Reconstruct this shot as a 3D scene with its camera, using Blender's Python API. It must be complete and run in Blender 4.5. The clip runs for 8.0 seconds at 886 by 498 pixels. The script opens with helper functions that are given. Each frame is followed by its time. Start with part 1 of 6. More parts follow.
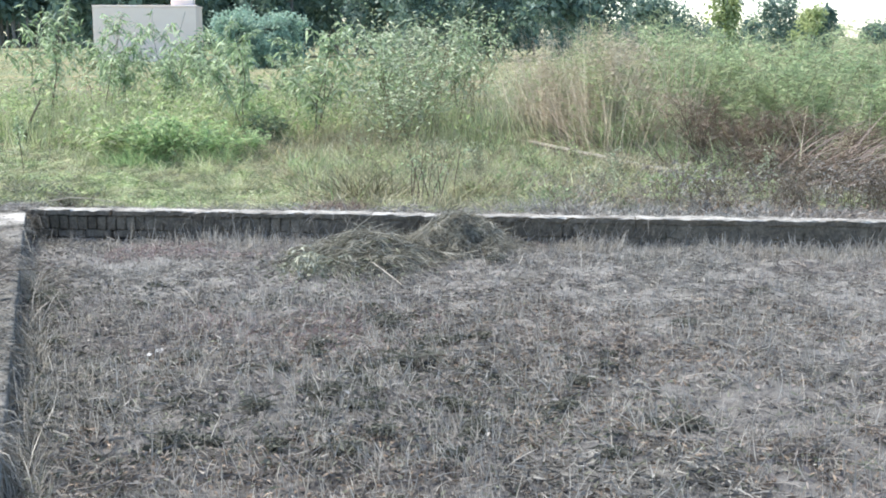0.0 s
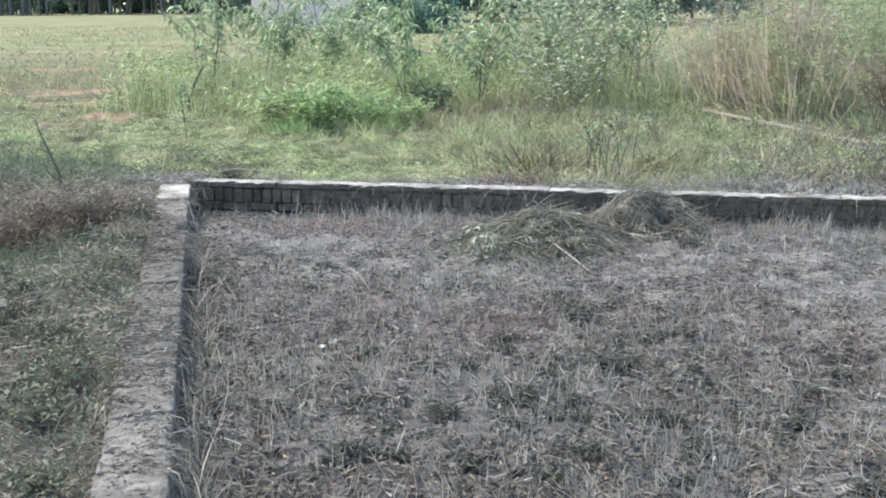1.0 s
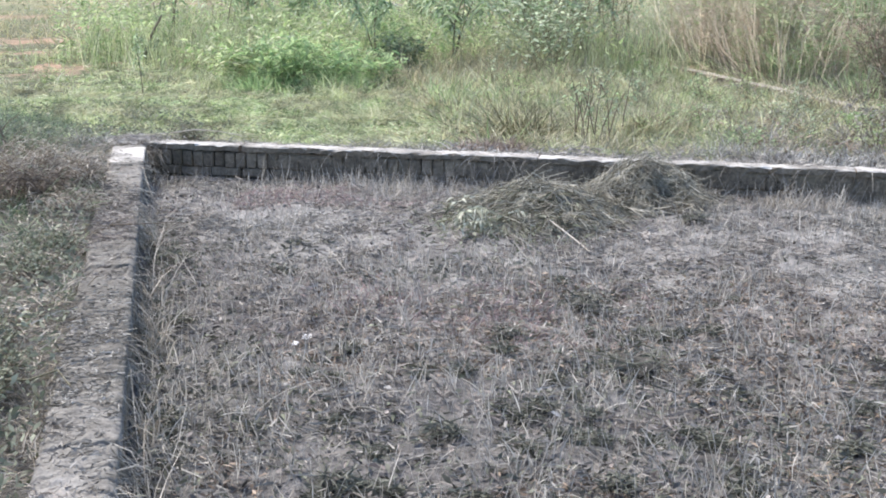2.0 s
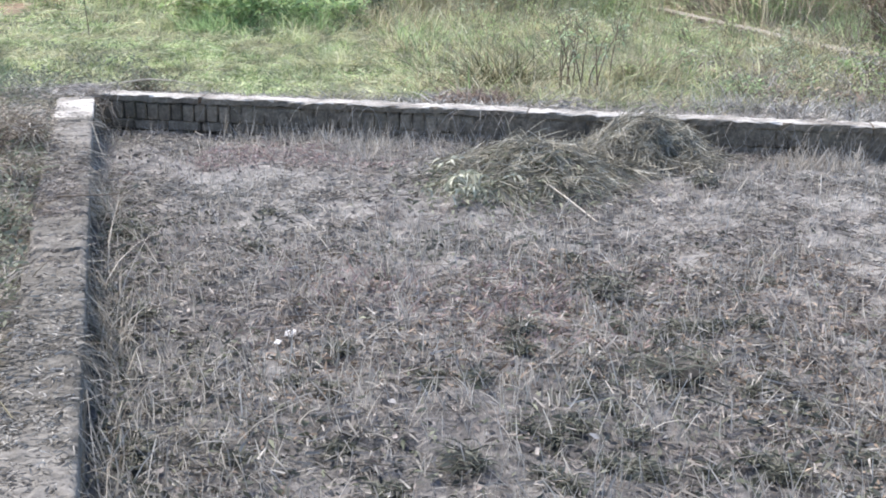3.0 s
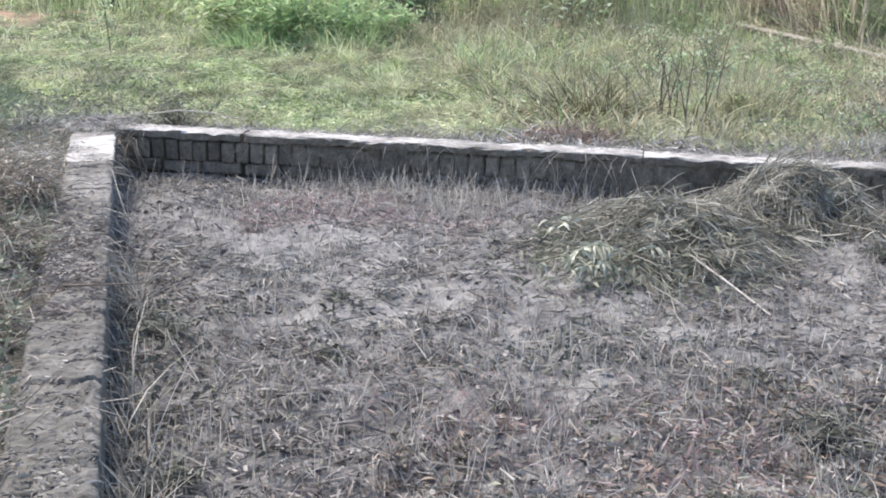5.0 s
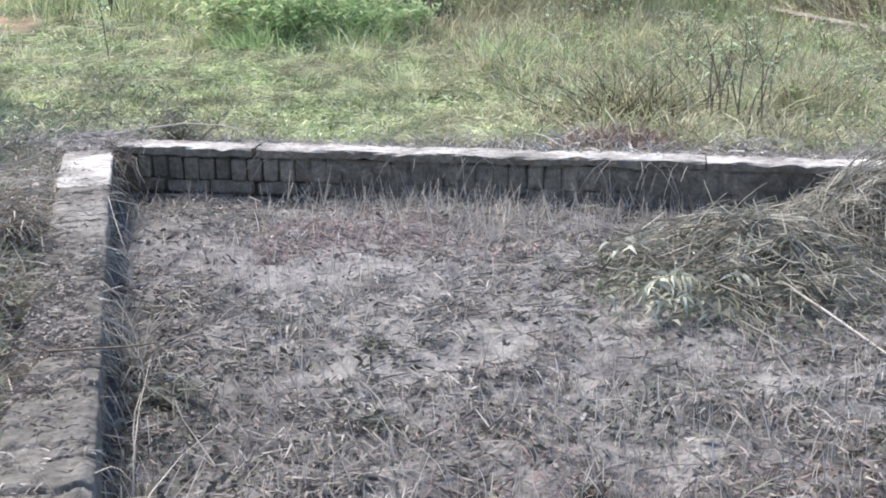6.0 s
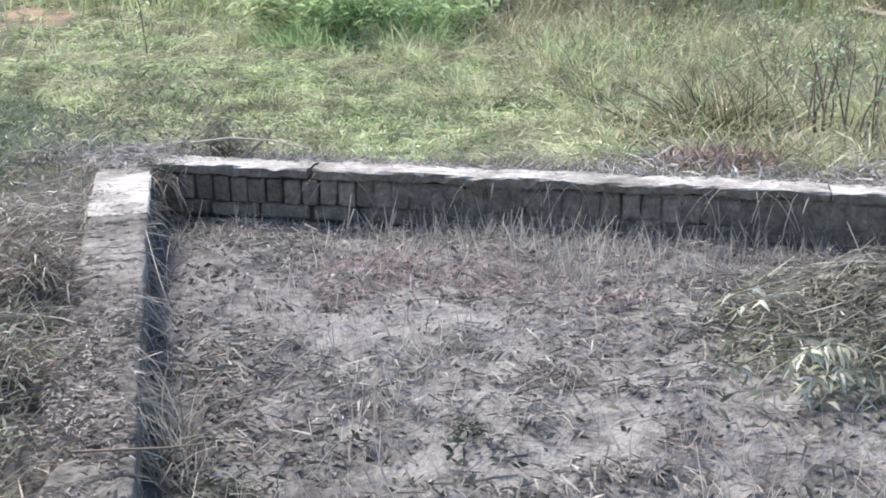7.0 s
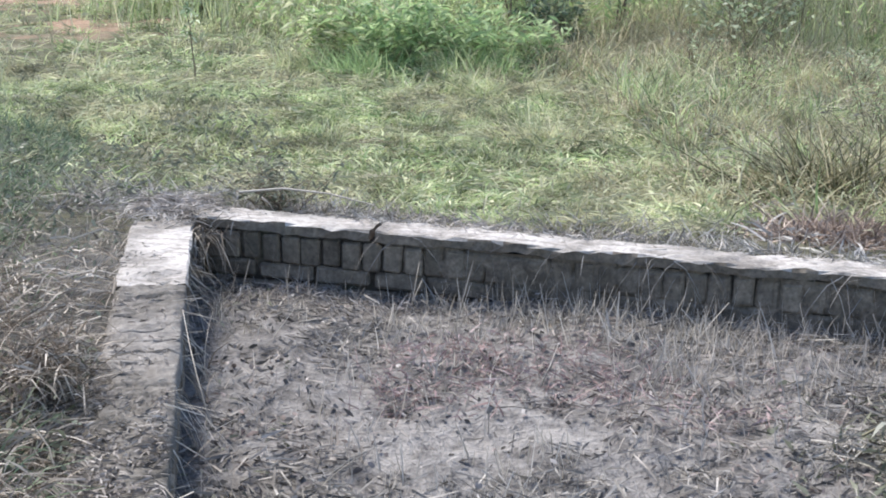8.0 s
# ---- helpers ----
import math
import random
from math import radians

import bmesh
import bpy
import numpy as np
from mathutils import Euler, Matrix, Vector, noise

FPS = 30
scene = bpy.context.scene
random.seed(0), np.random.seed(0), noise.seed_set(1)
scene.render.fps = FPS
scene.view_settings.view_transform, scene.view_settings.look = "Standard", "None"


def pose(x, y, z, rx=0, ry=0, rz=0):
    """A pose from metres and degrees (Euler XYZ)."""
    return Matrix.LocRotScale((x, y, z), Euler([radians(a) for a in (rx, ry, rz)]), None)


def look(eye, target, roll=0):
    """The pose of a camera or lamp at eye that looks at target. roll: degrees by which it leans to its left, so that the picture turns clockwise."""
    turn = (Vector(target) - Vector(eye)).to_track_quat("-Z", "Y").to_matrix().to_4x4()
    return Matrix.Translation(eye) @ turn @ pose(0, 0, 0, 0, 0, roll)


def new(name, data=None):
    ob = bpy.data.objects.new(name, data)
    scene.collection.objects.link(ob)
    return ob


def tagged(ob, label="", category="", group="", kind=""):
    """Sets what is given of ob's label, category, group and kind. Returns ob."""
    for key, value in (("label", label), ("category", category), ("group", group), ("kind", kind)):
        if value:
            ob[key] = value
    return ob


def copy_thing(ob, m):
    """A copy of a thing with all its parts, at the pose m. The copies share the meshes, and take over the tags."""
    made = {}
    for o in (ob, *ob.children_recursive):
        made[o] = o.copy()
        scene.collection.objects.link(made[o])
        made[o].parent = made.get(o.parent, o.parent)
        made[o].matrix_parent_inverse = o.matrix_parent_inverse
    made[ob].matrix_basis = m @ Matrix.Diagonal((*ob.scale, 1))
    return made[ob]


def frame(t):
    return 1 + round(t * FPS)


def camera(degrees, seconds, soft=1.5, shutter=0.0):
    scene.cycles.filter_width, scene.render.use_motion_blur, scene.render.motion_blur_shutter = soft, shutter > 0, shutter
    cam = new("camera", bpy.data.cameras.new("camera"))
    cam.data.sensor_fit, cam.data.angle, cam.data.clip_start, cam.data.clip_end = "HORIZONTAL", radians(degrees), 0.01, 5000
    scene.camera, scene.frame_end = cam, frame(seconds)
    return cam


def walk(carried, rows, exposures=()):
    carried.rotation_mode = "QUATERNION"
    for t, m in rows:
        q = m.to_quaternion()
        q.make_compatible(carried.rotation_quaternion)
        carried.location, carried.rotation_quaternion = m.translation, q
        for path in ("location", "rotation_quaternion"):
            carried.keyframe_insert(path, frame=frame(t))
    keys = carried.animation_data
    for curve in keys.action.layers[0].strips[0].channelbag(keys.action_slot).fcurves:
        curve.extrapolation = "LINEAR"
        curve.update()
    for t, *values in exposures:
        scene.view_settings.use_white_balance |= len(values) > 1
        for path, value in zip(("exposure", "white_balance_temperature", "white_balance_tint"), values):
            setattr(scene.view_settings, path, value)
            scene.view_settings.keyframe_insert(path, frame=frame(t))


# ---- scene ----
# ---- camera and walk ----
cam = camera(39.4, 8.0, soft=1.85)
PATH = [
    (0, (0.036, 0.23, 1.73), (0.102, 2.201, 1.393), -0.0),
    (0.5, (-0.133, 0.565, 1.728), (-0.253, 2.528, 1.359), -0.8),
    (1, (-0.21, 0.901, 1.716), (-0.382, 2.855, 1.325), -0.4),
    (1.5, (-0.328, 1.317, 1.717), (-0.469, 3.267, 1.295), 0.9),
    (2, (-0.412, 1.687, 1.689), (-0.52, 3.63, 1.225), 0.5),
    (2.2, (-0.447, 1.846, 1.688), (-0.53, 3.78, 1.188), 0.5),
    (3.3, (-0.728, 2.665, 1.682), (-0.735, 4.584, 1.118), 1.0),
    (3.5, (-0.759, 2.824, 1.672), (-0.756, 4.76, 1.171), 1.0),
    (4, (-0.889, 3.188, 1.67), (-0.927, 5.129, 1.189), 0.5),
    (4.5, (-1.016, 3.561, 1.647), (-1.044, 5.489, 1.116), 2.0),
    (4.7, (-1.061, 3.708, 1.633), (-1.102, 5.63, 1.082), 1.9),
    (5.8, (-1.223, 4.576, 1.532), (-1.288, 6.498, 0.982), -0.5),
    (6, (-1.28, 4.7, 1.543), (-1.349, 6.618, 0.98), -0.5),
    (6.5, (-1.39, 5.097, 1.534), (-1.497, 7.011, 0.964), -1.0),
    (7, (-1.514, 5.464, 1.53), (-1.637, 7.375, 0.952), -0.2),
    (7.5, (-1.633, 5.806, 1.555), (-1.749, 7.722, 0.994), 1.6),
    (8, (-1.719, 6.201, 1.571), (-1.908, 8.111, 1.011), 1.4),
]
EXPOSURES = [(0.0, 1.25, 6660, 8), (0.5, 1.03, 6660, 8), (1.5, 1.19, 6660, 9), (2.2, 1.32, 6690, 14), (3.5, 1.34, 6690, 14), (4.5, 1.24, 6670, 14), (6.0, 1.24, 6650, 15), (7.0, 1.24, 6650, 15), (7.5, 1.21, 6660, 14), (8.0, 1.13, 6660, 14)]
walk(cam, [(t, look(eye, target, roll)) for t, eye, target, roll in PATH], EXPOSURES)

# ---- world and sun ----
world = bpy.data.worlds.new("sky")
scene.world = world
world.use_nodes = True
wn = world.node_tree
sky = wn.nodes.new("ShaderNodeTexSky")
sky.sky_type = "NISHITA"
sky.sun_disc = False
SUN_ELEV, SUN_ROT = 53.0, -50.0
sky.sun_elevation = radians(SUN_ELEV)
sky.sun_rotation = radians(SUN_ROT)
sky.air_density, sky.dust_density, sky.ozone_density = 0.8, 0.5, 1.0
wn.links.new(sky.outputs[0], wn.nodes["Background"].inputs[0])
wn.nodes["Background"].inputs[1].default_value = 0.15
sun = new("sun", bpy.data.lights.new("sun", "SUN"))
sun.data.energy, sun.data.angle, sun.data.color = 3.65, radians(24), (1.0, 0.952, 0.88)
sun_way = Vector((math.sin(radians(SUN_ROT)) * math.cos(radians(SUN_ELEV)), math.cos(radians(SUN_ROT)) * math.cos(radians(SUN_ELEV)), math.sin(radians(SUN_ELEV))))
sun.matrix_world = look(sun_way * 50, (0, 0, 0))


# ---- plan ----
def left_x(y):
    """The inner edge of the side wall."""
    return -3.214 + 0.283 * (10.93 - y)


def back_y(x):
    """The front edge of the back wall."""
    return 10.95 - 0.14 * (x + 3.2)


def next_x(y):
    """The edge of the next plot's wall."""
    return 3.18 - 0.283 * (y - 15.46)


WALL_TOP = 0.27


# ---- value noise and terrain ----
LATTICE = np.random.default_rng(3).random((256, 256))


def vnoise(x, y):
    xi, yi = np.floor(x).astype(int), np.floor(y).astype(int)
    fx, fy = x - xi, y - yi
    fx, fy = fx * fx * (3 - 2 * fx), fy * fy * (3 - 2 * fy)
    a, b = LATTICE[xi % 256, yi % 256], LATTICE[(xi + 1) % 256, yi % 256]
    c, d = LATTICE[xi % 256, (yi + 1) % 256], LATTICE[(xi + 1) % 256, (yi + 1) % 256]
    return (a * (1 - fx) + b * fx) * (1 - fy) + (c * (1 - fx) + d * fx) * fy


def fbm(x, y, octaves=3):
    x, y = np.asarray(x, float), np.asarray(y, float)
    total, amp, norm = 0.0, 1.0, 0.0
    for o in range(octaves):
        total = total + amp * vnoise(x * 2**o + 17.3 * o, y * 2**o + 5.1 * o)
        norm, amp = norm + amp, amp * 0.5
    return total / norm


def smooth(a, b, v):
    t = np.clip((v - a) / (b - a), 0, 1)
    return t * t * (3 - 2 * t)


def inside(x, y):
    """1 within the plot, 0 outside; it changes within the walls' thickness."""
    return smooth(-0.15, -0.09, x - left_x(y)) * smooth(-0.12, -0.07, back_y(x) - y)


BARE = [(-1.9, 9.05, 0.45, 0.3, 1.0), (-1.25, 8.95, 0.55, 0.3, 1.0), (-1.45, 8.45, 0.6, 0.3, 0.9), (-0.75, 8.4, 0.6, 0.3, 0.9), (-2.3, 9.3, 0.5, 0.35, 0.5), (-1.6, 9.5, 0.6, 0.3, 0.5),
        (-1.5, 9.8, 0.6, 0.3, 0.3), (1.9, 5.6, 1.2, 1.1, 0.9), (1.3, 5.2, 0.6, 0.6, 0.7), (3.3, 8.2, 1.6, 0.9, 0.7), (1.2, 8.7, 0.9, 0.5, 0.7), (2.8, 6.6, 1.0, 1.0, 0.9), (-1.0, 7.6, 1.3, 0.5, 0.25)]


def bare(x, y):
    """1 on trodden bare dust, 0 under dead growth: frayed patches, frequent where the soil lies open."""
    x, y = np.asarray(x, float), np.asarray(y, float)
    zone = np.zeros_like(x)
    for cx, cy, rx, ry, amount in BARE:
        zone = np.maximum(zone, amount * np.exp(-(((x - cx) / rx) ** 2) - ((y - cy) / ry) ** 2))
    grain = 0.2 * fbm(x * 2.1 + 12, y * 2.4 + 7, 2) + 0.4 * fbm(x * 5.2 + 3, y * 6.0 + 7, 3) + 0.4 * fbm(x * 13.0 + 2, y * 15.0, 3)
    # Pale dust stops short of the side wall, painting its shade into the soil.
    return smooth(0.53, 0.65, grain + 0.085 * zone - 0.005 - 0.05 * smooth(8.2, 7.2, y) * smooth(1.3, 0.5, x)) * smooth(0.12 + 0.25 * smooth(8.8, 9.6, y), 0.4 + 0.4 * smooth(8.8, 9.6, y), x - left_x(y))


def height(x, y):
    x, y = np.asarray(x, float), np.asarray(y, float)
    to_back, to_left = back_y(x) - y, x - left_x(y)
    plot = 0.04 + 0.07 * (fbm(x * 0.9, y * 0.9) - 0.5) + 0.06 * (fbm(x * 6, y * 6, 3) - 0.5)
    plot = plot + 0.03 * (fbm(x * 15, y * 15, 2) - 0.45) * (1 - bare(x, y))
    plot = plot - 0.01 * (1 - smooth(0.1, 0.6, to_back)) + (0.07 * fbm(x * 2.2 + 6, y * 2.2, 3) - 0.01) * (1 - smooth(0.02, 0.3, to_left)) * smooth(10.4, 9.0, y) - 0.02 * (1 - smooth(0.05, 0.35, to_left)) * smooth(9.0, 10.4, y)
    plot = plot - 0.03 * np.exp(-((to_back / 0.7) ** 2) - (to_left / 1.4) ** 2)
    out = 0.05 + 0.15 * (1 - smooth(0.15, 2.2, np.minimum(-to_back, 9) + 9 * (to_back > 0))) * (to_back <= 0)
    out = np.where(to_left < 0, np.maximum(out, 0.05 + 0.15 * (1 - smooth(0.25, 1.6, -to_left)) * smooth(-1.5, 0.0, to_back)), out)
    near = 1 - smooth(30, 120, np.hypot(x, y))
    out = out + (0.12 * (fbm(x * 0.5, y * 0.5) - 0.5) + 0.05 * (fbm(x * 3, y * 3, 2) - 0.5)) * near
    out = out + 0.10 * np.exp(-(((x - left_x(y) + 0.62) / 0.3) ** 2)) * np.exp(-(((y - 9.0) / 1.0) ** 2))
    m = inside(x, y)
    return plot * m + out * (1 - m)


# ---- materials ----
def material(name):
    m = bpy.data.materials.new(name)
    m.use_nodes = True
    t = m.node_tree
    return m, t, t.nodes["Principled BSDF"]


def node(t, kind, **values):
    n = t.nodes.new(kind)
    for key, value in values.items():
        n.inputs[key.replace("_", " ")].default_value = value
    return n


def ramp(t, source, stops):
    n = t.nodes.new("ShaderNodeValToRGB")
    e = n.color_ramp.elements
    while len(e) < len(stops):
        e.new(0.5)
    for item, (pos, col) in zip(e, stops):
        item.position, item.color = pos, (*col, 1)
    t.links.new(source, n.inputs[0])
    return n.outputs[0]


def blend(t, factor, a, b, how="MIX"):
    n = t.nodes.new("ShaderNodeMix")
    n.data_type, n.blend_type = "RGBA", how
    for socket, value in ((n.inputs[0], factor), (n.inputs[6], a), (n.inputs[7], b)):
        if isinstance(value, bpy.types.NodeSocket):
            t.links.new(value, socket)
        elif isinstance(value, (int, float)):
            socket.default_value = value
        else:
            socket.default_value = (*value, 1)
    return n.outputs[2]


def noise_of(t, scale, detail=4.0, rough=0.6, stretch=None):
    pos = t.nodes.new("ShaderNodeNewGeometry").outputs["Position"]
    if stretch:
        mp = t.nodes.new("ShaderNodeMapping")
        mp.inputs["Scale"].default_value = stretch
        t.links.new(pos, mp.inputs[0])
        pos = mp.outputs[0]
    n = node(t, "ShaderNodeTexNoise", Scale=scale, Detail=detail, Roughness=rough)
    t.links.new(pos, n.inputs["Vector"])
    return n.outputs[0]


def bump(t, bsdf, source, strength, distance):
    n = node(t, "ShaderNodeBump", Strength=strength, Distance=distance)
    t.links.new(source, n.inputs["Height"])
    t.links.new(n.outputs[0], bsdf.inputs["Normal"])


def plant(name, colours, patch=None, through_light=0.3, patch_scale=0.7, rough=0.65, mottle=(9.0, 0.72, 1.15)):
    """Blades, straw and leaves: a colour for each blade, and drifts of a second tint over the ground."""
    m, t, bsdf = material(name)
    geo = t.nodes.new("ShaderNodeNewGeometry")
    n = len(colours)
    col = ramp(t, geo.outputs["Random Per Island"], [(i / max(1, n - 1), c) for i, c in enumerate(colours)])
    if patch:
        f = ramp(t, noise_of(t, patch_scale, 3.0), [(0.42, (0, 0, 0)), (0.62, (1, 1, 1))])
        col = blend(t, f, col, blend(t, 0.6, col, patch))
    # Tone mottled by noise; the grasses' wide range mimics shaded gaps between tufts.
    v = ramp(t, noise_of(t, mottle[0], 3.0), [(0.34, (mottle[1],) * 3), (0.66, (mottle[2],) * 3)])
    col = blend(t, 1.0, col, v, "MULTIPLY")
    t.links.new(col, bsdf.inputs["Base Color"])
    bsdf.inputs["Roughness"].default_value = rough
    bsdf.inputs["Specular IOR Level"].default_value = 0.25
    if through_light:
        tr = t.nodes.new("ShaderNodeBsdfTranslucent")
        t.links.new(col, tr.inputs[0])
        mix = t.nodes.new("ShaderNodeMixShader")
        mix.inputs[0].default_value = through_light
        t.links.new(bsdf.outputs[0], mix.inputs[1])
        t.links.new(tr.outputs[0], mix.inputs[2])
        t.links.new(mix.outputs[0], t.nodes["Material Output"].inputs[0])
    return m


def ground_material():
    m, t, bsdf = material("soil and turf")
    def attr(name):
        n = t.nodes.new("ShaderNodeAttribute")
        n.attribute_name = name
        return n.outputs["Fac"]
    fine, mid = noise_of(t, 60, 5), noise_of(t, 11, 6, 0.7)
    soil = ramp(t, mid, [(0.36, (0.09, 0.087, 0.085)), (0.48, (0.165, 0.161, 0.156)), (0.62, (0.25, 0.246, 0.24))])
    soil = blend(t, 1.0, soil, ramp(t, fine, [(0.3, (0.72, 0.72, 0.72)), (0.7, (1.2, 1.2, 1.2))]), "MULTIPLY")
    dust = ramp(t, fine, [(0.3, (0.215, 0.209, 0.2)), (0.7, (0.325, 0.317, 0.304))])
    patchy = t.nodes.new("ShaderNodeMath")
    patchy.operation = "MULTIPLY"
    t.links.new(attr("dust"), patchy.inputs[0])
    t.links.new(ramp(t, noise_of(t, 22, 5, 0.7), [(0.34, (0.35, 0.35, 0.35)), (0.5, (1, 1, 1))]), patchy.inputs[1])
    col = blend(t, 1.0, blend(t, patchy.outputs[0], soil, dust), (0.995, 1.0, 0.985), "MULTIPLY")
    col = blend(t, attr("damp"), col, blend(t, 1.0, soil, (0.62, 0.61, 0.61), "MULTIPLY"))
    turf = ramp(t, noise_of(t, 3.5, 6, 0.7), [(0.3, (0.05, 0.06, 0.035)), (0.5, (0.1, 0.107, 0.065)), (0.68, (0.2, 0.19, 0.13))])
    field = ramp(t, noise_of(t, 0.16, 5, 0.65), [(0.35, (0.18, 0.215, 0.105)), (0.52, (0.27, 0.29, 0.16)), (0.66, (0.42, 0.325, 0.215))])
    streak = ramp(t, noise_of(t, 1.0, 5, 0.65, (0.14, 0.55, 1.0)), [(0.36, (0.72, 0.76, 0.78)), (0.52, (1.0, 1.0, 1.0)), (0.66, (1.28, 1.12, 1.0))])
    field = blend(t, 1.0, field, streak, "MULTIPLY")
    turf = blend(t, attr("far"), turf, blend(t, 0.35, field, turf))
    col = blend(t, attr("turf"), col, turf)
    clay = ramp(t, fine, [(0.3, (0.25, 0.165, 0.11)), (0.7, (0.37, 0.27, 0.195))])
    col = blend(t, attr("clay"), col, clay)
    t.links.new(col, bsdf.inputs["Base Color"])
    bsdf.inputs["Roughness"].default_value = 0.95
    bsdf.inputs["Specular IOR Level"].default_value = 0.15
    bump(t, bsdf, blend(t, 0.6, fine, mid), 1.0, 0.045)
    return m


def masonry(name, lo, hi, moss=(0.09, 0.1, 0.05), moss_amount=0.4, by_object=True, rough=0.92):
    m, t, bsdf = material(name)
    if by_object:
        src = t.nodes.new("ShaderNodeObjectInfo").outputs["Random"]
    else:
        src = noise_of(t, 2.0, 3)
    col = ramp(t, src, [(0.0 if by_object else 0.3, lo), (1.0 if by_object else 0.7, hi)])
    grain = noise_of(t, 45, 6, 0.7)
    col = blend(t, 1.0, col, ramp(t, grain, [(0.32, (0.6, 0.6, 0.6)), (0.68, (1.3, 1.3, 1.3))]), "MULTIPLY")
    col = blend(t, 1.0, col, ramp(t, noise_of(t, 14, 5, 0.7), [(0.36, (0.68, 0.68, 0.68)), (0.62, (1.2, 1.2, 1.2))]), "MULTIPLY")
    f = ramp(t, noise_of(t, 6, 5), [(0.48, (0, 0, 0)), (0.66, (moss_amount,) * 3)])
    col = blend(t, f, col, moss)
    t.links.new(col, bsdf.inputs["Base Color"])
    bsdf.inputs["Roughness"].default_value = rough
    bump(t, bsdf, grain, 0.8, 0.008)
    return m


def cement(name, soil_from, soil_lo, soil_hi):
    m, t, bsdf = material(name)
    big, grain = noise_of(t, 3.2, 5, 0.65), noise_of(t, 55, 6, 0.7)
    col = ramp(t, big, [(0.34, (0.19, 0.182, 0.165)), (0.48, (0.38, 0.368, 0.34)), (0.64, (0.58, 0.562, 0.53))])
    soiled = ramp(t, noise_of(t, 2.1, 6, 0.75), [(soil_from, (0, 0, 0)), (soil_from + 0.13, (0.85, 0.85, 0.85))])
    col = blend(t, soiled, col, ramp(t, grain, [(0.3, soil_lo), (0.7, soil_hi)]))
    streak = noise_of(t, 5.0, 5, 0.7, (1.2, 6.0, 3.0))
    col = blend(t, ramp(t, streak, [(0.5, (0, 0, 0)), (0.64, (0.75, 0.75, 0.75))]), col, (0.15, 0.14, 0.12))
    col = blend(t, 1.0, col, ramp(t, grain, [(0.3, (0.72, 0.72, 0.72)), (0.7, (1.18, 1.18, 1.18))]), "MULTIPLY")
    t.links.new(col, bsdf.inputs["Base Color"])
    bsdf.inputs["Roughness"].default_value = 0.9
    bump(t, bsdf, grain, 0.9, 0.008)
    return m


def plain(name, lo, hi, scale=8.0, rough=0.85, relief=0.004):
    m, t, bsdf = material(name)
    n = noise_of(t, scale, 5)
    t.links.new(ramp(t, n, [(0.3, lo), (0.7, hi)]), bsdf.inputs["Base Color"])
    bsdf.inputs["Roughness"].default_value = rough
    bump(t, bsdf, n, 0.6, relief)
    return m


def worn_material():
    m, t, bsdf = material("worn littered cement")
    n = t.nodes.new("ShaderNodeAttribute")
    n.attribute_name = "skin"
    grain, mid = noise_of(t, 48, 6, 0.7), noise_of(t, 13, 5, 0.7)
    dirt = ramp(t, mid, [(0.34, (0.058, 0.054, 0.045)), (0.5, (0.104, 0.099, 0.085)), (0.66, (0.175, 0.168, 0.148))])
    skin = ramp(t, noise_of(t, 9, 5, 0.7), [(0.34, (0.17, 0.163, 0.147)), (0.62, (0.38, 0.369, 0.345))])
    col = blend(t, n.outputs["Fac"], dirt, skin)
    col = blend(t, 1.0, col, ramp(t, grain, [(0.3, (0.7, 0.7, 0.7)), (0.7, (1.22, 1.22, 1.22))]), "MULTIPLY")
    t.links.new(col, bsdf.inputs["Base Color"])
    bsdf.inputs["Roughness"].default_value = 0.95
    bump(t, bsdf, grain, 0.9, 0.009)
    return m


M_GROUND = ground_material()
M_BRICK = masonry("sooty brick", (0.135, 0.112, 0.083), (0.235, 0.198, 0.15), moss=(0.1, 0.095, 0.065), moss_amount=0.25)
M_MORTAR_CAPSHADE = masonry("mud mortar", (0.125, 0.104, 0.078), (0.21, 0.177, 0.136), moss=(0.1, 0.095, 0.065), moss_amount=0.25, by_object=False)
M_JOINT = masonry("open dark joints", (0.05, 0.042, 0.032), (0.1, 0.084, 0.066), by_object=False)
M_CEMENT = cement("weathered cement", 0.47, (0.11, 0.102, 0.09), (0.22, 0.205, 0.18))
M_WORN = worn_material()
M_FARCAP = cement("dusty tan capping", 0.18, (0.165, 0.148, 0.11), (0.27, 0.245, 0.19))
M_STRAW = plant("grey straw", [(0.12, 0.116, 0.104), (0.19, 0.184, 0.166), (0.29, 0.28, 0.252), (0.46, 0.442, 0.4), (0.15, 0.146, 0.127)], (0.3, 0.26, 0.23), 0.3, mottle=(13.0, 0.5, 1.3))
M_THATCH = plant("matted dead grass", [(0.1, 0.097, 0.087), (0.16, 0.155, 0.139), (0.23, 0.223, 0.2), (0.31, 0.3, 0.271), (0.42, 0.407, 0.37)], (0.245, 0.203, 0.184), 0.15, 0.8, mottle=(9.0, 0.5, 1.25))
M_STUBBLE = plant("dry stubble", [(0.33, 0.315, 0.278), (0.48, 0.462, 0.415), (0.23, 0.221, 0.192), (0.64, 0.618, 0.56)], (0.4, 0.38, 0.35), 0.42)
M_DRY = plant("dry meadow stalks", [(0.3, 0.27, 0.17), (0.58, 0.525, 0.37), (0.27, 0.285, 0.155), (0.68, 0.63, 0.47)], (0.44, 0.4, 0.29), 0.35, mottle=(11.0, 0.3, 1.45))
M_WEED = plant("small weeds", [(0.09, 0.105, 0.072), (0.18, 0.2, 0.142), (0.28, 0.3, 0.22), (0.13, 0.142, 0.102)], None, 0.3)
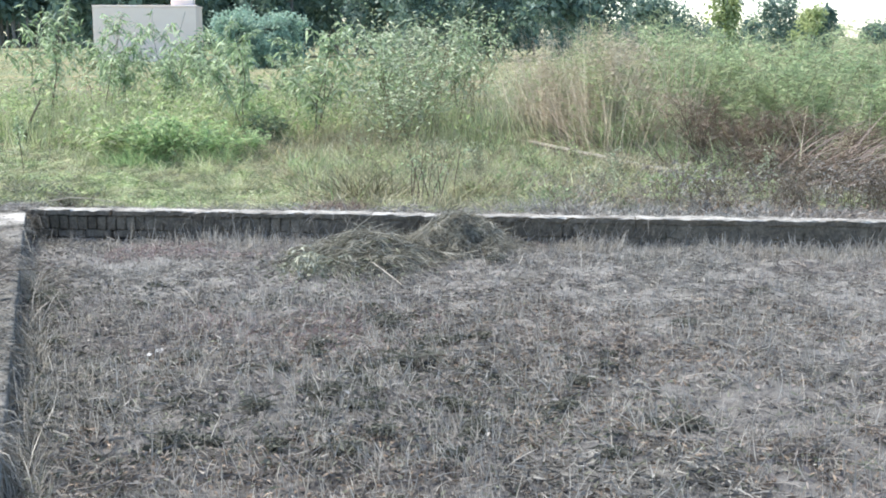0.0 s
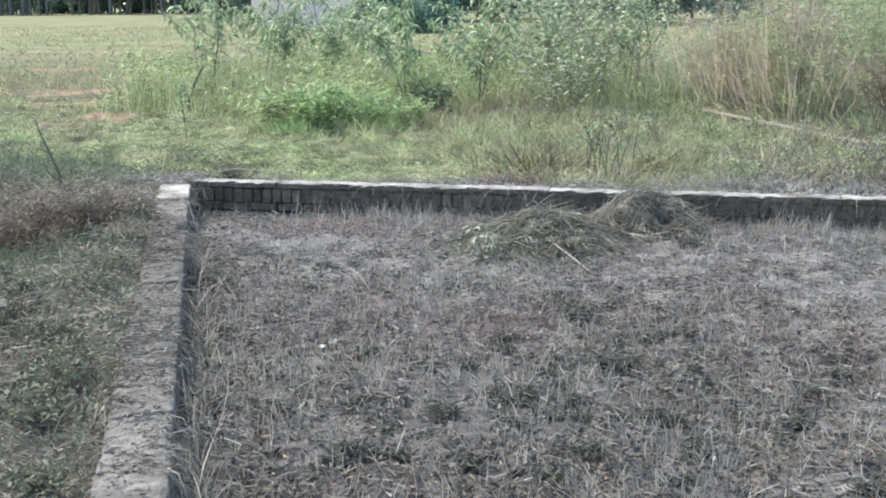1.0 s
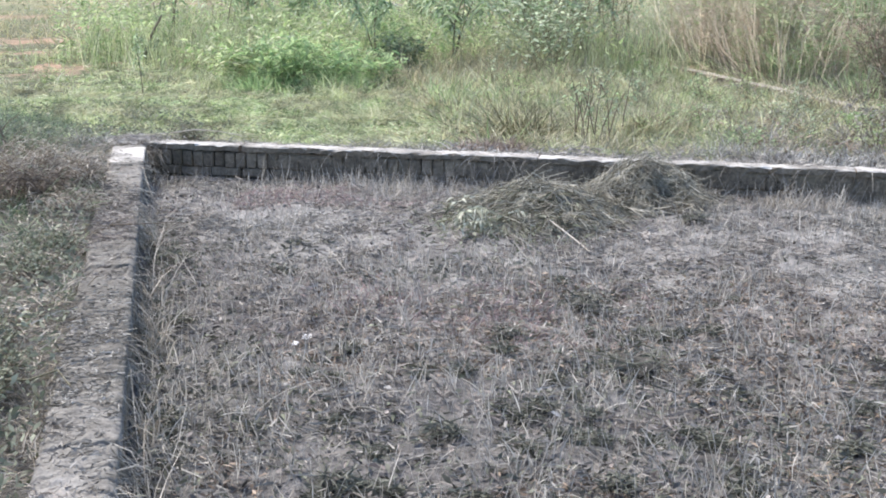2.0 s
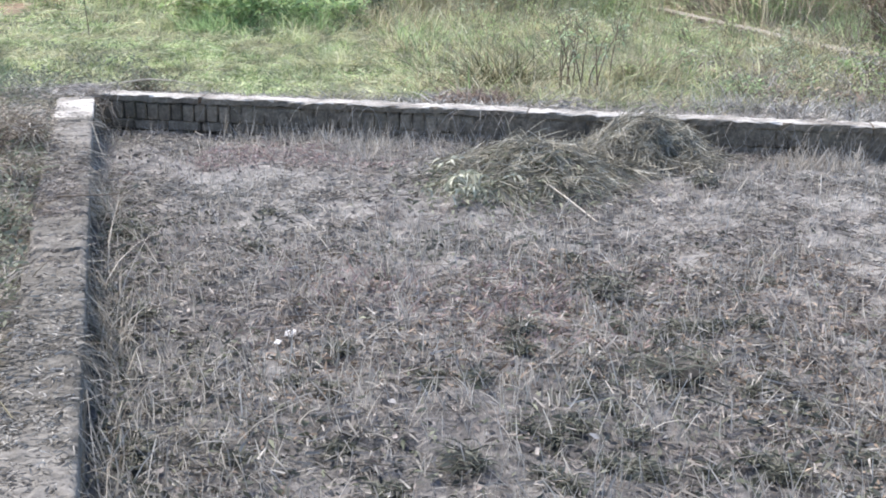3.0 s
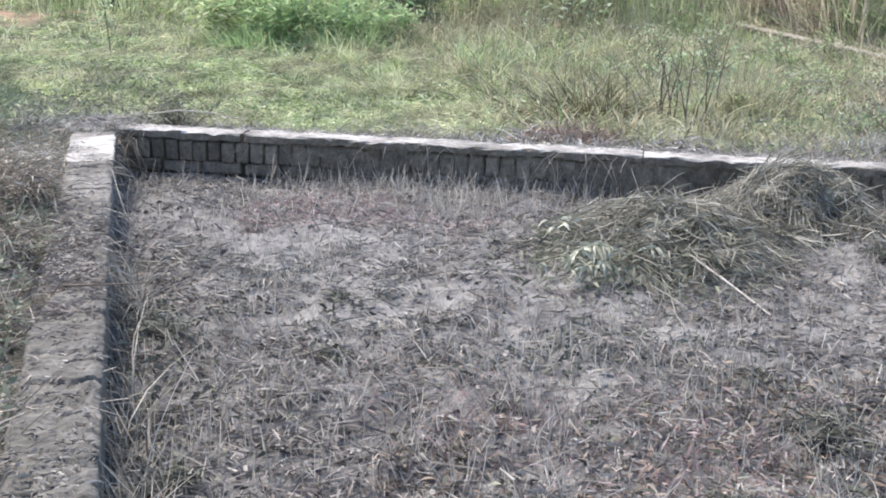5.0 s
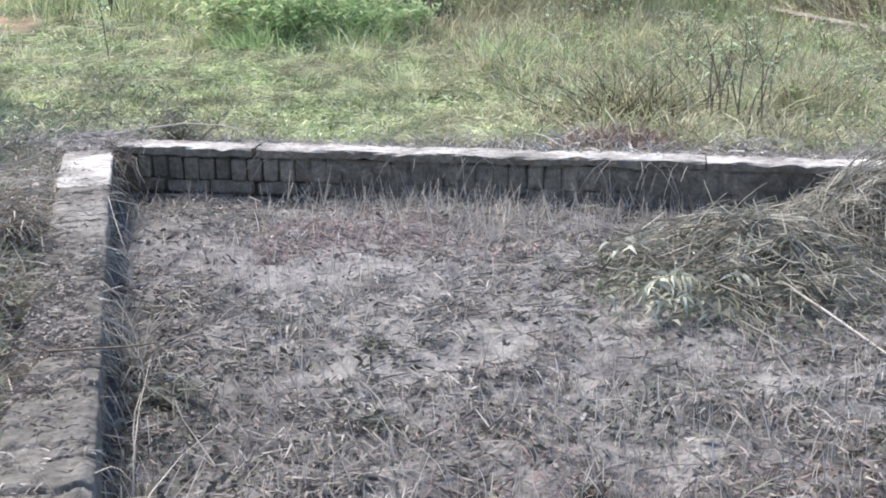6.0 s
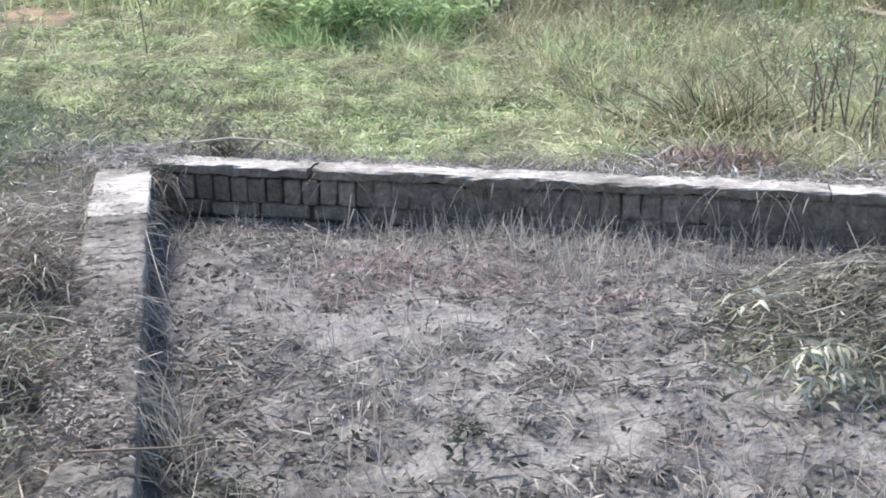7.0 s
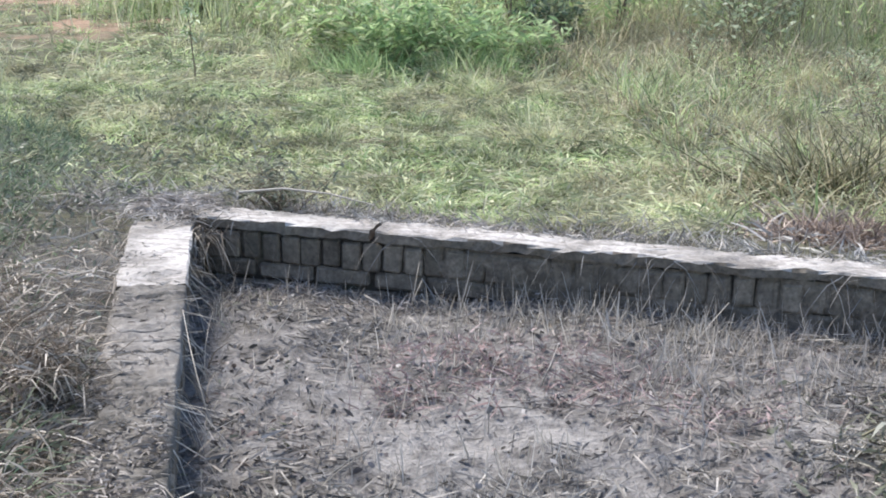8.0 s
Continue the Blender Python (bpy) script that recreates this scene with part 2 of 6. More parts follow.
M_GRASS = plant("meadow grass", [(0.12, 0.19, 0.08), (0.35, 0.46, 0.21), (0.51, 0.59, 0.33), (0.66, 0.65, 0.46), (0.2, 0.315, 0.13)], (0.46, 0.425, 0.3), 0.35, 1.1, mottle=(3.5, 0.4, 1.36))
M_GRASS_FAR = plant("field grass", [(0.25, 0.31, 0.16), (0.38, 0.42, 0.24), (0.52, 0.48, 0.33)], (0.54, 0.43, 0.3), 0.35, 0.3, mottle=(2.5, 0.5, 1.3))
M_LUSH = plant("lush green leaves", [(0.16, 0.27, 0.115), (0.3, 0.44, 0.205), (0.48, 0.6, 0.34), (0.22, 0.345, 0.155)], None, 0.5)
M_SAPLING = plant("sapling leaves", [(0.13, 0.205, 0.105), (0.28, 0.39, 0.21), (0.48, 0.58, 0.4), (0.2, 0.29, 0.15), (0.64, 0.71, 0.56)], None, 0.6)
M_GREYLEAF = plant("grey green leaves", [(0.2, 0.27, 0.165), (0.33, 0.41, 0.265), (0.47, 0.54, 0.38), (0.62, 0.67, 0.52)], None, 0.55, mottle=(4.0, 0.55, 1.25))
M_FEATHER = plant("feathery green foliage", [(0.21, 0.32, 0.165), (0.31, 0.435, 0.235), (0.42, 0.53, 0.32), (0.44, 0.47, 0.31)], (0.38, 0.43, 0.26), 0.68, 0.9)
M_RUSSET = plant("russet dry grass", [(0.44, 0.345, 0.28), (0.58, 0.49, 0.405), (0.72, 0.645, 0.55), (0.56, 0.53, 0.4)], (0.5, 0.48, 0.35), 0.66, 0.9)
M_PINKSTALK = plant("pinkish fallen stalks", [(0.36, 0.27, 0.23), (0.52, 0.41, 0.36), (0.66, 0.56, 0.5), (0.26, 0.19, 0.16)], None, 0.3)
M_REDLITTER = plant("reddish dead grass", [(0.13, 0.1, 0.08), (0.29, 0.226, 0.182), (0.48, 0.4, 0.335), (0.21, 0.168, 0.14)], None, 0.15)
M_REDSTRAW = plant("reddish straw", [(0.21, 0.145, 0.137), (0.33, 0.242, 0.232), (0.46, 0.375, 0.362)], None, 0.2)
M_BRUSH = plant("brown dead brush", [(0.12, 0.102, 0.08), (0.22, 0.192, 0.155), (0.36, 0.322, 0.262), (0.48, 0.44, 0.37)], None, 0.1, mottle=(7.0, 0.45, 1.2))
M_WITHERED = plant("withered verge straw", [(0.17, 0.165, 0.15), (0.29, 0.283, 0.26), (0.42, 0.41, 0.38), (0.56, 0.545, 0.51), (0.23, 0.24, 0.19)], (0.36, 0.32, 0.29), 0.2, mottle=(12.0, 0.32, 1.4))
M_SIDESTRAW = plant("brown side stalks", [(0.2, 0.175, 0.14), (0.34, 0.305, 0.25), (0.47, 0.43, 0.365), (0.58, 0.545, 0.475)], None, 0.2, mottle=(6.0, 0.55, 1.2))
M_DUSK = plant("dusky green grass", [(0.08, 0.13, 0.085), (0.14, 0.21, 0.13), (0.22, 0.29, 0.18), (0.34, 0.38, 0.25)], None, 0.35, mottle=(5.0, 0.5, 1.25))
M_DEAD = plant("dead brush", [(0.12, 0.088, 0.064), (0.22, 0.168, 0.125), (0.36, 0.288, 0.222)], None, 0.1)
M_LITTER = plant("dead leaf litter", [(0.1, 0.097, 0.09), (0.15, 0.146, 0.138), (0.21, 0.205, 0.192), (0.29, 0.282, 0.266), (0.4, 0.39, 0.37)], (0.275, 0.205, 0.18), 0.15, mottle=(15.0, 0.4, 1.3))
M_TALLWEED = plant("tall weed leaves", [(0.215, 0.325, 0.13), (0.36, 0.48, 0.22), (0.5, 0.58, 0.32), (0.6, 0.6, 0.43)], None, 0.45, mottle=(4.0, 0.5, 1.3))
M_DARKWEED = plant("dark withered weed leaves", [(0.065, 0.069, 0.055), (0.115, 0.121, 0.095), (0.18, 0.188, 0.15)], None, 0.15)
M_BRUSHSHADE = plant("dark brown hollow shade", [(0.04, 0.032, 0.026), (0.08, 0.064, 0.052), (0.16, 0.132, 0.108)], None, 0.1)
M_OLIVE = plant("olive tussock blades", [(0.06, 0.064, 0.034), (0.13, 0.132, 0.072), (0.27, 0.255, 0.15), (0.48, 0.44, 0.3)], None, 0.2)
M_HAY = plant("cut green hay", [(0.1, 0.098, 0.075), (0.25, 0.241, 0.195), (0.41, 0.395, 0.33), (0.15, 0.148, 0.113), (0.6, 0.58, 0.505)], None, 0.28, mottle=(8.0, 0.55, 1.25))
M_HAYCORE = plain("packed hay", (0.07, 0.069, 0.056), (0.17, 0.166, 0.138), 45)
M_PALELEAF = plant("pale fresh leaf", [(0.26, 0.275, 0.2), (0.44, 0.455, 0.355), (0.64, 0.645, 0.54)], None, 0.3)
# Lightened and bluish: distance haze is put into the leaf colour.
M_HAZYLEAF = plant("haze-tinted far tree leaves", [(0.095, 0.155, 0.13), (0.155, 0.24, 0.195), (0.24, 0.33, 0.275)], None, 0.3, rough=0.6)
M_TREELIGHT = plant("light tree leaves", [(0.3, 0.38, 0.16), (0.48, 0.54, 0.29), (0.2, 0.28, 0.12)], None, 0.55)
M_WILLOW = plant("blue green bush leaves", [(0.24, 0.38, 0.3), (0.36, 0.51, 0.41), (0.48, 0.61, 0.51)], None, 0.35)
M_STEM = plain("green brown stem", (0.12, 0.11, 0.07), (0.22, 0.2, 0.12), 30)
M_TWIG = plain("dry twig", (0.09, 0.07, 0.05), (0.19, 0.15, 0.11), 30)
M_STICK = plain("pale peeled stick", (0.34, 0.31, 0.26), (0.5, 0.46, 0.4), 25)
M_TRUNK = plain("far trunk bark", (0.14, 0.13, 0.12), (0.29, 0.27, 0.25), 3)
M_CRUMB = plant("dark damp leaf crumbs", [(0.055, 0.053, 0.049), (0.095, 0.092, 0.086), (0.15, 0.145, 0.136)], None, 0.05)
M_PAPER = plain("white paper", (0.5, 0.49, 0.47), (0.64, 0.63, 0.61), 20)
M_CLOD = plain("dark damp soil", (0.03, 0.028, 0.024), (0.075, 0.068, 0.058), 30, 0.95, 0.01)
M_PAINT = plain("faded pinkish white limewash", (0.9, 0.75, 0.67), (0.95, 0.82, 0.74), 0.8, 0.9, 0.01)


# ---- mesh helpers ----
def mesh_of(name, verts, quads, mat, tris=None):
    me = bpy.data.meshes.new(name)
    verts = np.asarray(verts, np.float32).reshape(-1, 3)
    quads = np.zeros((0, 4), np.int32) if quads is None else np.asarray(quads, np.int32)
    tris = np.zeros((0, 3), np.int32) if tris is None else np.asarray(tris, np.int32)
    me.vertices.add(len(verts))
    me.vertices.foreach_set("co", verts.ravel())
    loops = np.concatenate([quads.ravel(), tris.ravel()])
    starts = np.concatenate([np.arange(len(quads)) * 4, len(quads) * 4 + np.arange(len(tris)) * 3])
    me.loops.add(len(loops))
    me.loops.foreach_set("vertex_index", loops)
    me.polygons.add(len(starts))
    me.polygons.foreach_set("loop_start", starts.astype(np.int32))
    me.update(calc_edges=True)
    me.validate()
    me.materials.append(mat)
    return me


def add(name, me, parent=None, label=""):
    ob = new(name, me)
    if parent:
        ob.parent = parent
    if label:
        ob["label"] = label
    return ob


def part(name, bm, mat, parent, label=""):
    me = bpy.data.meshes.new(name)
    bm.to_mesh(me)
    bm.free()
    me.materials.append(mat)
    return add(name, me, parent, label)


def unit(v):
    return v / np.maximum(np.linalg.norm(v, axis=-1, keepdims=True), 1e-9)


def ribbons(P, D, L, W, bend, profile, r):
    """Thin strips: from P along D for L, sagging by bend, with widths W times profile. Returns verts and quads."""
    n, k = len(P), len(profile)
    t = np.linspace(0, 1, k)
    L = np.asarray(L).reshape(-1, 1, 1)
    pts = P[:, None] + D[:, None] * L * t[None, :, None] + bend[:, None] * L * (t**2)[None, :, None]
    side = unit(np.cross(D, r.normal(size=(n, 3))))
    off = side[:, None] * (np.asarray(W).reshape(-1, 1, 1) * np.asarray(profile)[None, :, None] * 0.5)
    verts = np.stack([pts - off, pts + off], 2).reshape(-1, 3)
    base = (np.arange(n) * 2 * k)[:, None, None] + (np.arange(k - 1) * 2)[None, :, None]
    quads = (base + np.array([0, 1, 3, 2])[None, None, :]).reshape(-1, 4)
    return verts, quads


BLADE, STRAW, LEAF, CHAFF = (1.0, 0.75, 0.12), (1.0, 1.0, 0.6), (0.2, 1.0, 0.08), (1.0, 0.35)


def upward(n, r, lean):
    v = np.stack([r.normal(0, lean, n), r.normal(0, lean, n), np.ones(n)], 1)
    return unit(v)


def flat(n, r, rise=0.15):
    a = r.uniform(0, 2 * np.pi, n)
    return unit(np.stack([np.cos(a), np.sin(a), r.normal(0.02, rise, n)], 1))


def stuff(name, chunks, mat, label, category):
    """Uncounted growth: one mesh of many strips."""
    vs, qs, o = [], [], 0
    for v, q in chunks:
        vs.append(v)
        qs.append(q + o)
        o += len(v)
    return tagged(new(name, mesh_of(name, np.concatenate(vs), np.concatenate(qs), mat)), label, category, kind="stuff")


def joined(chunks):
    vs, qs, o = [], [], 0
    for v, q in chunks:
        vs.append(v)
        qs.append(q + o)
        o += len(v)
    return np.concatenate(vs), np.concatenate(qs)


def tube(points, r0, r1, sides=5):
    """A tapered stem along points. Returns verts and quads."""
    p = np.asarray(points, float)
    d = unit(np.gradient(p, axis=0))
    a = unit(np.cross(d, np.array([0.31, 0.77, 0.55])))
    b = np.cross(d, a)
    ang = np.linspace(0, 2 * np.pi, sides, endpoint=False)
    rad = np.linspace(r0, r1, len(p))[:, None, None]
    ring = p[:, None] + rad * (np.cos(ang)[None, :, None] * a[:, None] + np.sin(ang)[None, :, None] * b[:, None])
    q = []
    for i in range(len(p) - 1):
        for j in range(sides):
            q.append((i * sides + j, i * sides + (j + 1) % sides, (i + 1) * sides + (j + 1) % sides, (i + 1) * sides + j))
    return ring.reshape(-1, 3), np.array(q)


def on_ground(x, y, lift=0.0):
    return np.stack([x, y, height(x, y) + lift], 1)


# ---- ground ----
def axis(lo, hi, fine, mid_lo, mid_hi, mid, far):
    core = np.concatenate([np.arange(mid_lo, lo - mid * 0.5, mid), np.arange(lo, hi, fine), np.arange(hi + mid, mid_hi, mid)])
    step, out = mid, []
    d = 0.0
    while d < far:
        step = min(step * 1.18, far * 0.2)
        d += step
        out.append(d)
    out = np.array(out)
    return np.concatenate([core[0] - out[::-1], core, core[-1] + out])


def patches(x, y, spots, grain=4.5):
    """Uneven stains: the greatest of several soft ovals, frayed by noise."""
    total = np.zeros_like(x)
    fray = fbm(x * grain, y * grain, 4)
    for cx, cy, rx, ry, amount in spots:
        d = np.hypot((x - cx) / rx, (y - cy) / ry)
        total = np.maximum(total, amount * smooth(0.25, 0.75, fray * 1.5 - d * 0.75 + 0.1))
    return np.minimum(total, 1.0)


gx, gy = axis(-4.2, 3.6, 0.03, -12.0, 9.0, 0.18, 3000), axis(4.0, 11.4, 0.03, -3.0, 27.0, 0.18, 3000)
GX, GY = np.meshgrid(gx, gy, indexing="ij")
GZ = height(GX, GY)
nx, ny = len(gx), len(gy)
ii = (np.arange(nx - 1)[:, None] * ny + np.arange(ny - 1)[None, :]).ravel()
ground_mesh = mesh_of("ground", np.stack([GX, GY, GZ], 2), np.stack([ii, ii + ny, ii + ny + 1, ii + 1], 1), M_GROUND)
IN = inside(GX, GY)
DAMP = [(-1.95, 7.8, 0.8, 0.7, 0.8), (-1.2, 7.3, 1.2, 0.6, 0.7), (-0.5, 6.5, 1.3, 0.9, 0.8), (-0.2, 5.1, 1.6, 0.8, 0.85), (0.4, 7.3, 0.9, 0.5, 0.6), (-1.6, 6.0, 0.6, 0.8, 0.6), (0.9, 5.6, 0.9, 0.6, 0.5), (1.5, 8.0, 1.0, 0.4, 0.4)]
CLAY = [(-6.4, 18.4, 1.3, 1.2, 0.5), (-6.9, 19.2, 1.2, 1.5, 1.2), (-9.0, 24.5, 2.2, 1.3, 1.1), (-8.5, 29, 2.8, 2.0, 1.1), (-8.3, 21.5, 1.6, 1.2, 1.0), (-13, 33, 3, 1.5, 0.7), (-10, 42, 6, 2, 0.6), (-1.2, 15.3, 0.8, 0.5, 0.3)]
for key, values in (("dust", bare(GX, GY) * (0.75 + 0.25 * smooth(5.6, 7.4, GY)) * IN),
                    ("turf", (1 - IN) * (1 - 0.8 * smooth(-2.6, -1.2, GX - left_x(GY)) * (1 - smooth(10.4, 11.6, GY)))), ("clay", patches(GX, GY, CLAY) * (1 - IN)), ("damp", np.maximum(np.maximum(patches(GX, GY, DAMP, 3.0), 0.55 * smooth(7.4, 5.6, GY)) * IN, 0.95 * (1 - IN))), ("far", smooth(22, 60, np.hypot(GX, GY)))):
    a = ground_mesh.attributes.new(key, "FLOAT", "POINT")
    a.data.foreach_set("value", values.astype(np.float32).ravel())
for p in ground_mesh.polygons:
    p.use_smooth = True
tagged(new("ground", ground_mesh), "grey bare soil in the plot, olive turf and field beyond", "ground", kind="structure")


# ---- boundary walls ----
def brick_mesh(name, sx, sy, sz, seed, mat):
    r = random.Random(seed)
    bm = bmesh.new()
    bmesh.ops.create_cube(bm, size=1.0)
    bmesh.ops.scale(bm, vec=(sx, sy, sz), verts=bm.verts)
    for v in bm.verts:
        v.co += Vector((r.uniform(-1, 1) * 0.005, r.uniform(-1, 1) * 0.005, r.uniform(-1, 1) * 0.005))
    bmesh.ops.bevel(bm, geom=bm.edges[:], offset=0.009, segments=1, affect="EDGES")
    me = bpy.data.meshes.new(name)
    bm.to_mesh(me)
    bm.free()
    me.materials.append(mat)
    return me


HEADERS = [brick_mesh("brick", 0.079, 0.1, 0.116, s, M_BRICK) for s in range(7)]
STRETCHERS = [brick_mesh("brick", 0.232, 0.1, 0.069, 10 + s, M_BRICK) for s in range(6)]


def slab(length, width, thick, seed, top, worn=0.006):
    """A cement capping laid by hand: wavering edges, uneven top. x along, y across, top at z = 0."""
    r = np.random.default_rng(seed)
    n = max(3, int(length / 0.045))
    xs = np.linspace(0, length, n)
    wob = lambda s: r.normal(0, s, n) + s * 1.6 * (fbm(xs * 6 + seed * 3.7, xs * 0 + seed, 3) - 0.5) * 2
    ys = [0.0, 0.008, width * 0.3, width * 0.5, width * 0.72, width - 0.008, width]
    rows = []
    rows.append(np.stack([xs, wob(worn * 0.6), np.full(n, -thick) + wob(worn * 0.5)], 1))
    for i, y in enumerate(ys):
        edge = i in (0, len(ys) - 1)
        z = wob(0.003) - (0.006 if edge else 0.001) - (np.abs(wob(worn)) * 0.4 if edge else 0)
        rows.append(np.stack([xs + 0 * z, y + wob(worn * (0.7 if edge else 0.3)), z], 1))
    rows.append(np.stack([xs, width + wob(worn * 0.6), np.full(n, -thick) + wob(worn * 0.5)], 1))
    v = np.concatenate(rows)
    k = len(rows)
    i = (np.arange(k - 1)[:, None] * n + np.arange(n - 1)[None, :]).ravel()
    q = np.stack([i, i + 1, i + n + 1, i + n], 1)
    under = np.stack([np.arange(n - 1), (k - 1) * n + np.arange(n - 1), (k - 1) * n + np.arange(1, n), np.arange(1, n)], 1)
    ends = [[j * n + e for j in range(k)] for e in (0, n - 1)]
    me = bpy.data.meshes.new("capping")
    me.from_pydata(v.tolist(), [], np.concatenate([q, under]).tolist() + [ends[0][::-1], ends[1]])
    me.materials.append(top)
    me.materials.append(M_MORTAR_CAPSHADE)
    # Upright faces take darker mortar: shade painted in below the bright top.
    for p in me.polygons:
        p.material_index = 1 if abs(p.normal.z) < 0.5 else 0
    return me


def low_wall(name, start, end, slabs, label, flip, THICK=0.23):
    """A low brick wall from start to end; its front face is on the line, its body behind it. slabs: where each capping begins and ends."""
    d = Vector((end[0] - start[0], end[1] - start[1], 0))
    length = d.length
    m = Matrix.Translation((*start, 0)) @ Matrix.Rotation(math.atan2(d.y, d.x), 4, "Z")
    s = -1 if flip else 1
    root = tagged(new(name), label, "wall", kind="structure")
    root.matrix_world = m
    r = random.Random(len(name))
    bm = bmesh.new()
    bmesh.ops.create_cube(bm, size=1.0)
    bmesh.ops.scale(bm, vec=(length, THICK - 0.056, 0.5), verts=bm.verts)
    bmesh.ops.translate(bm, vec=(length / 2, s * THICK / 2, WALL_TOP - 0.05 - 0.25 - (0.12 if THICK < 0.16 else 0)), verts=bm.verts)
    part("core", bm, M_FARCAP if THICK < 0.16 else M_JOINT, root, "dark recessed mortar joints" if THICK > 0.16 else "dusty tan wall face")
    for i, (a, b, drop) in enumerate(slabs):
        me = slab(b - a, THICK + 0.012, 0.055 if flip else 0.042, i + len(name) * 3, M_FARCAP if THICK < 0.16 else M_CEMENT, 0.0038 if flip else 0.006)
        if flip:
            for v in me.vertices:
                v.co.y = -v.co.y
            me.flip_normals()
        ob = add("capping", me, root, "weathered pale cement capping")
        ob.location = (a, -s * 0.006, WALL_TOP - drop)
    return root, length, s, r


def lay_bricks(root, length, s, r, a, b, smear=99.0):
    x = a
    while x < b:
        deep = 0.0 if x < smear else r.choice((0.0, 0.004, 0.008))
        ob = add("brick", r.choice(HEADERS), root)
        ob.location = (x + 0.042 + r.uniform(-0.003, 0.003), s * (0.05 + deep + r.uniform(0, 0.006)), WALL_TOP - 0.055 - 0.059 + r.uniform(-0.004, 0.002))
        ob.rotation_euler = (r.uniform(-0.04, 0.04), r.gauss(0, 0.03), r.uniform(-0.04, 0.04))
        ob.scale = (r.uniform(0.84, 0.98), 1, r.uniform(0.94, 1.0))
        x += 0.085
    for row, shift in ((0, 0.0), (1, 0.12)):
        x = a - shift
        while x < b:
            deep = 0.002 if x < smear else r.choice((0.0, 0.004, 0.008))
            ob = add("brick", r.choice(STRETCHERS), root)
            ob.location = (x + 0.12, s * (0.05 + deep + r.uniform(0, 0.006)), WALL_TOP - 0.055 - 0.155 - 0.078 * row + r.uniform(-0.003, 0.003))
            ob.rotation_euler = (r.uniform(-0.03, 0.03), r.gauss(0, 0.014), r.uniform(-0.02, 0.02))
            ob.scale = (r.uniform(0.9, 1.02), 1, r.uniform(0.9, 1.04))
            x += 0.24


# ---- growth helpers ----
def bush(name, label, category, x, y, tall, spread, stems, leaves, size, width, leaf_mat, stem_mat, seed, start=0.2, droop=0.5, lean=0.25, stem_r=0.008, group="", twigs=3, rise=0.2, foot=0.04):
    """A sapling or shrub: stems with side twigs, and leaves along them."""
    r = np.random.default_rng(seed)
    root = tagged(new(name), label, category, group)
    root.location = (x, y, float(height(x, y)) - 0.02)
    wood, tips = [], []
    for i in range(stems):
        a = r.uniform(0, 2 * np.pi)
        out = spread * r.uniform(0.1, 0.55) * (0.25 if stems == 1 else 1)
        h = tall * r.uniform(0.72, 1.0) if stems > 1 else tall
        t = np.linspace(0, 1, 6)
        wig = r.normal(0, 0.02 * tall, (6, 2)) * t[:, None]
        base = r.normal(0, foot * min(stems, 6) ** 0.5, 2) * spread
        path = np.stack([base[0] + np.cos(a) * out * t**1.4 + wig[:, 0], base[1] + np.sin(a) * out * t**1.4 + wig[:, 1], h * t], 1)
        wood.append(tube(path, stem_r, stem_r * 0.35, 4))
        tips.append((path, 1.0))
        for j in range(twigs):
            k = r.uniform(start, 0.95)
            p0 = path[0] * 0 + np.array([np.interp(k, t, path[:, c]) for c in range(3)])
            b = r.uniform(0, 2 * np.pi)
            ln = spread * r.uniform(0.25, 0.5) * (1.1 - 0.6 * k)
            q = p0 + np.linspace(0, 1, 3)[:, None] * np.array([np.cos(b) * ln, np.sin(b) * ln, ln * r.uniform(0.3, 0.9)])
            wood.append(tube(q, stem_r * 0.5, stem_r * 0.2, 3))
            tips.append((q, 0.0))
    add("branchwork", mesh_of("branchwork", *joined(wood), stem_mat), root)
    n = leaves
    pick = r.integers(0, len(tips), n)
    P = np.empty((n, 3))
    for i in range(n):
        path, main = tips[pick[i]]
        k = r.uniform(start, 1.0) if main else r.uniform(0.15, 1.0)
        f = k * (len(path) - 1)
        j = min(int(f), len(path) - 2)
        P[i] = path[j] + (f - j) * (path[j + 1] - path[j])
    P += r.normal(0, 0.02 * spread, (n, 3))
    D = flat(n, r, 0.45)
    D[:, 2] += rise
    D = unit(D)
    bend = np.zeros((n, 3))
    bend[:, 2] = -droop * r.uniform(0.4, 1.3, n)
    add("foliage", mesh_of("foliage", *ribbons(P, D, size * r.uniform(0.6, 1.25, n), width * r.uniform(0.7, 1.2, n), bend, LEAF, r), leaf_mat), root)
    return root


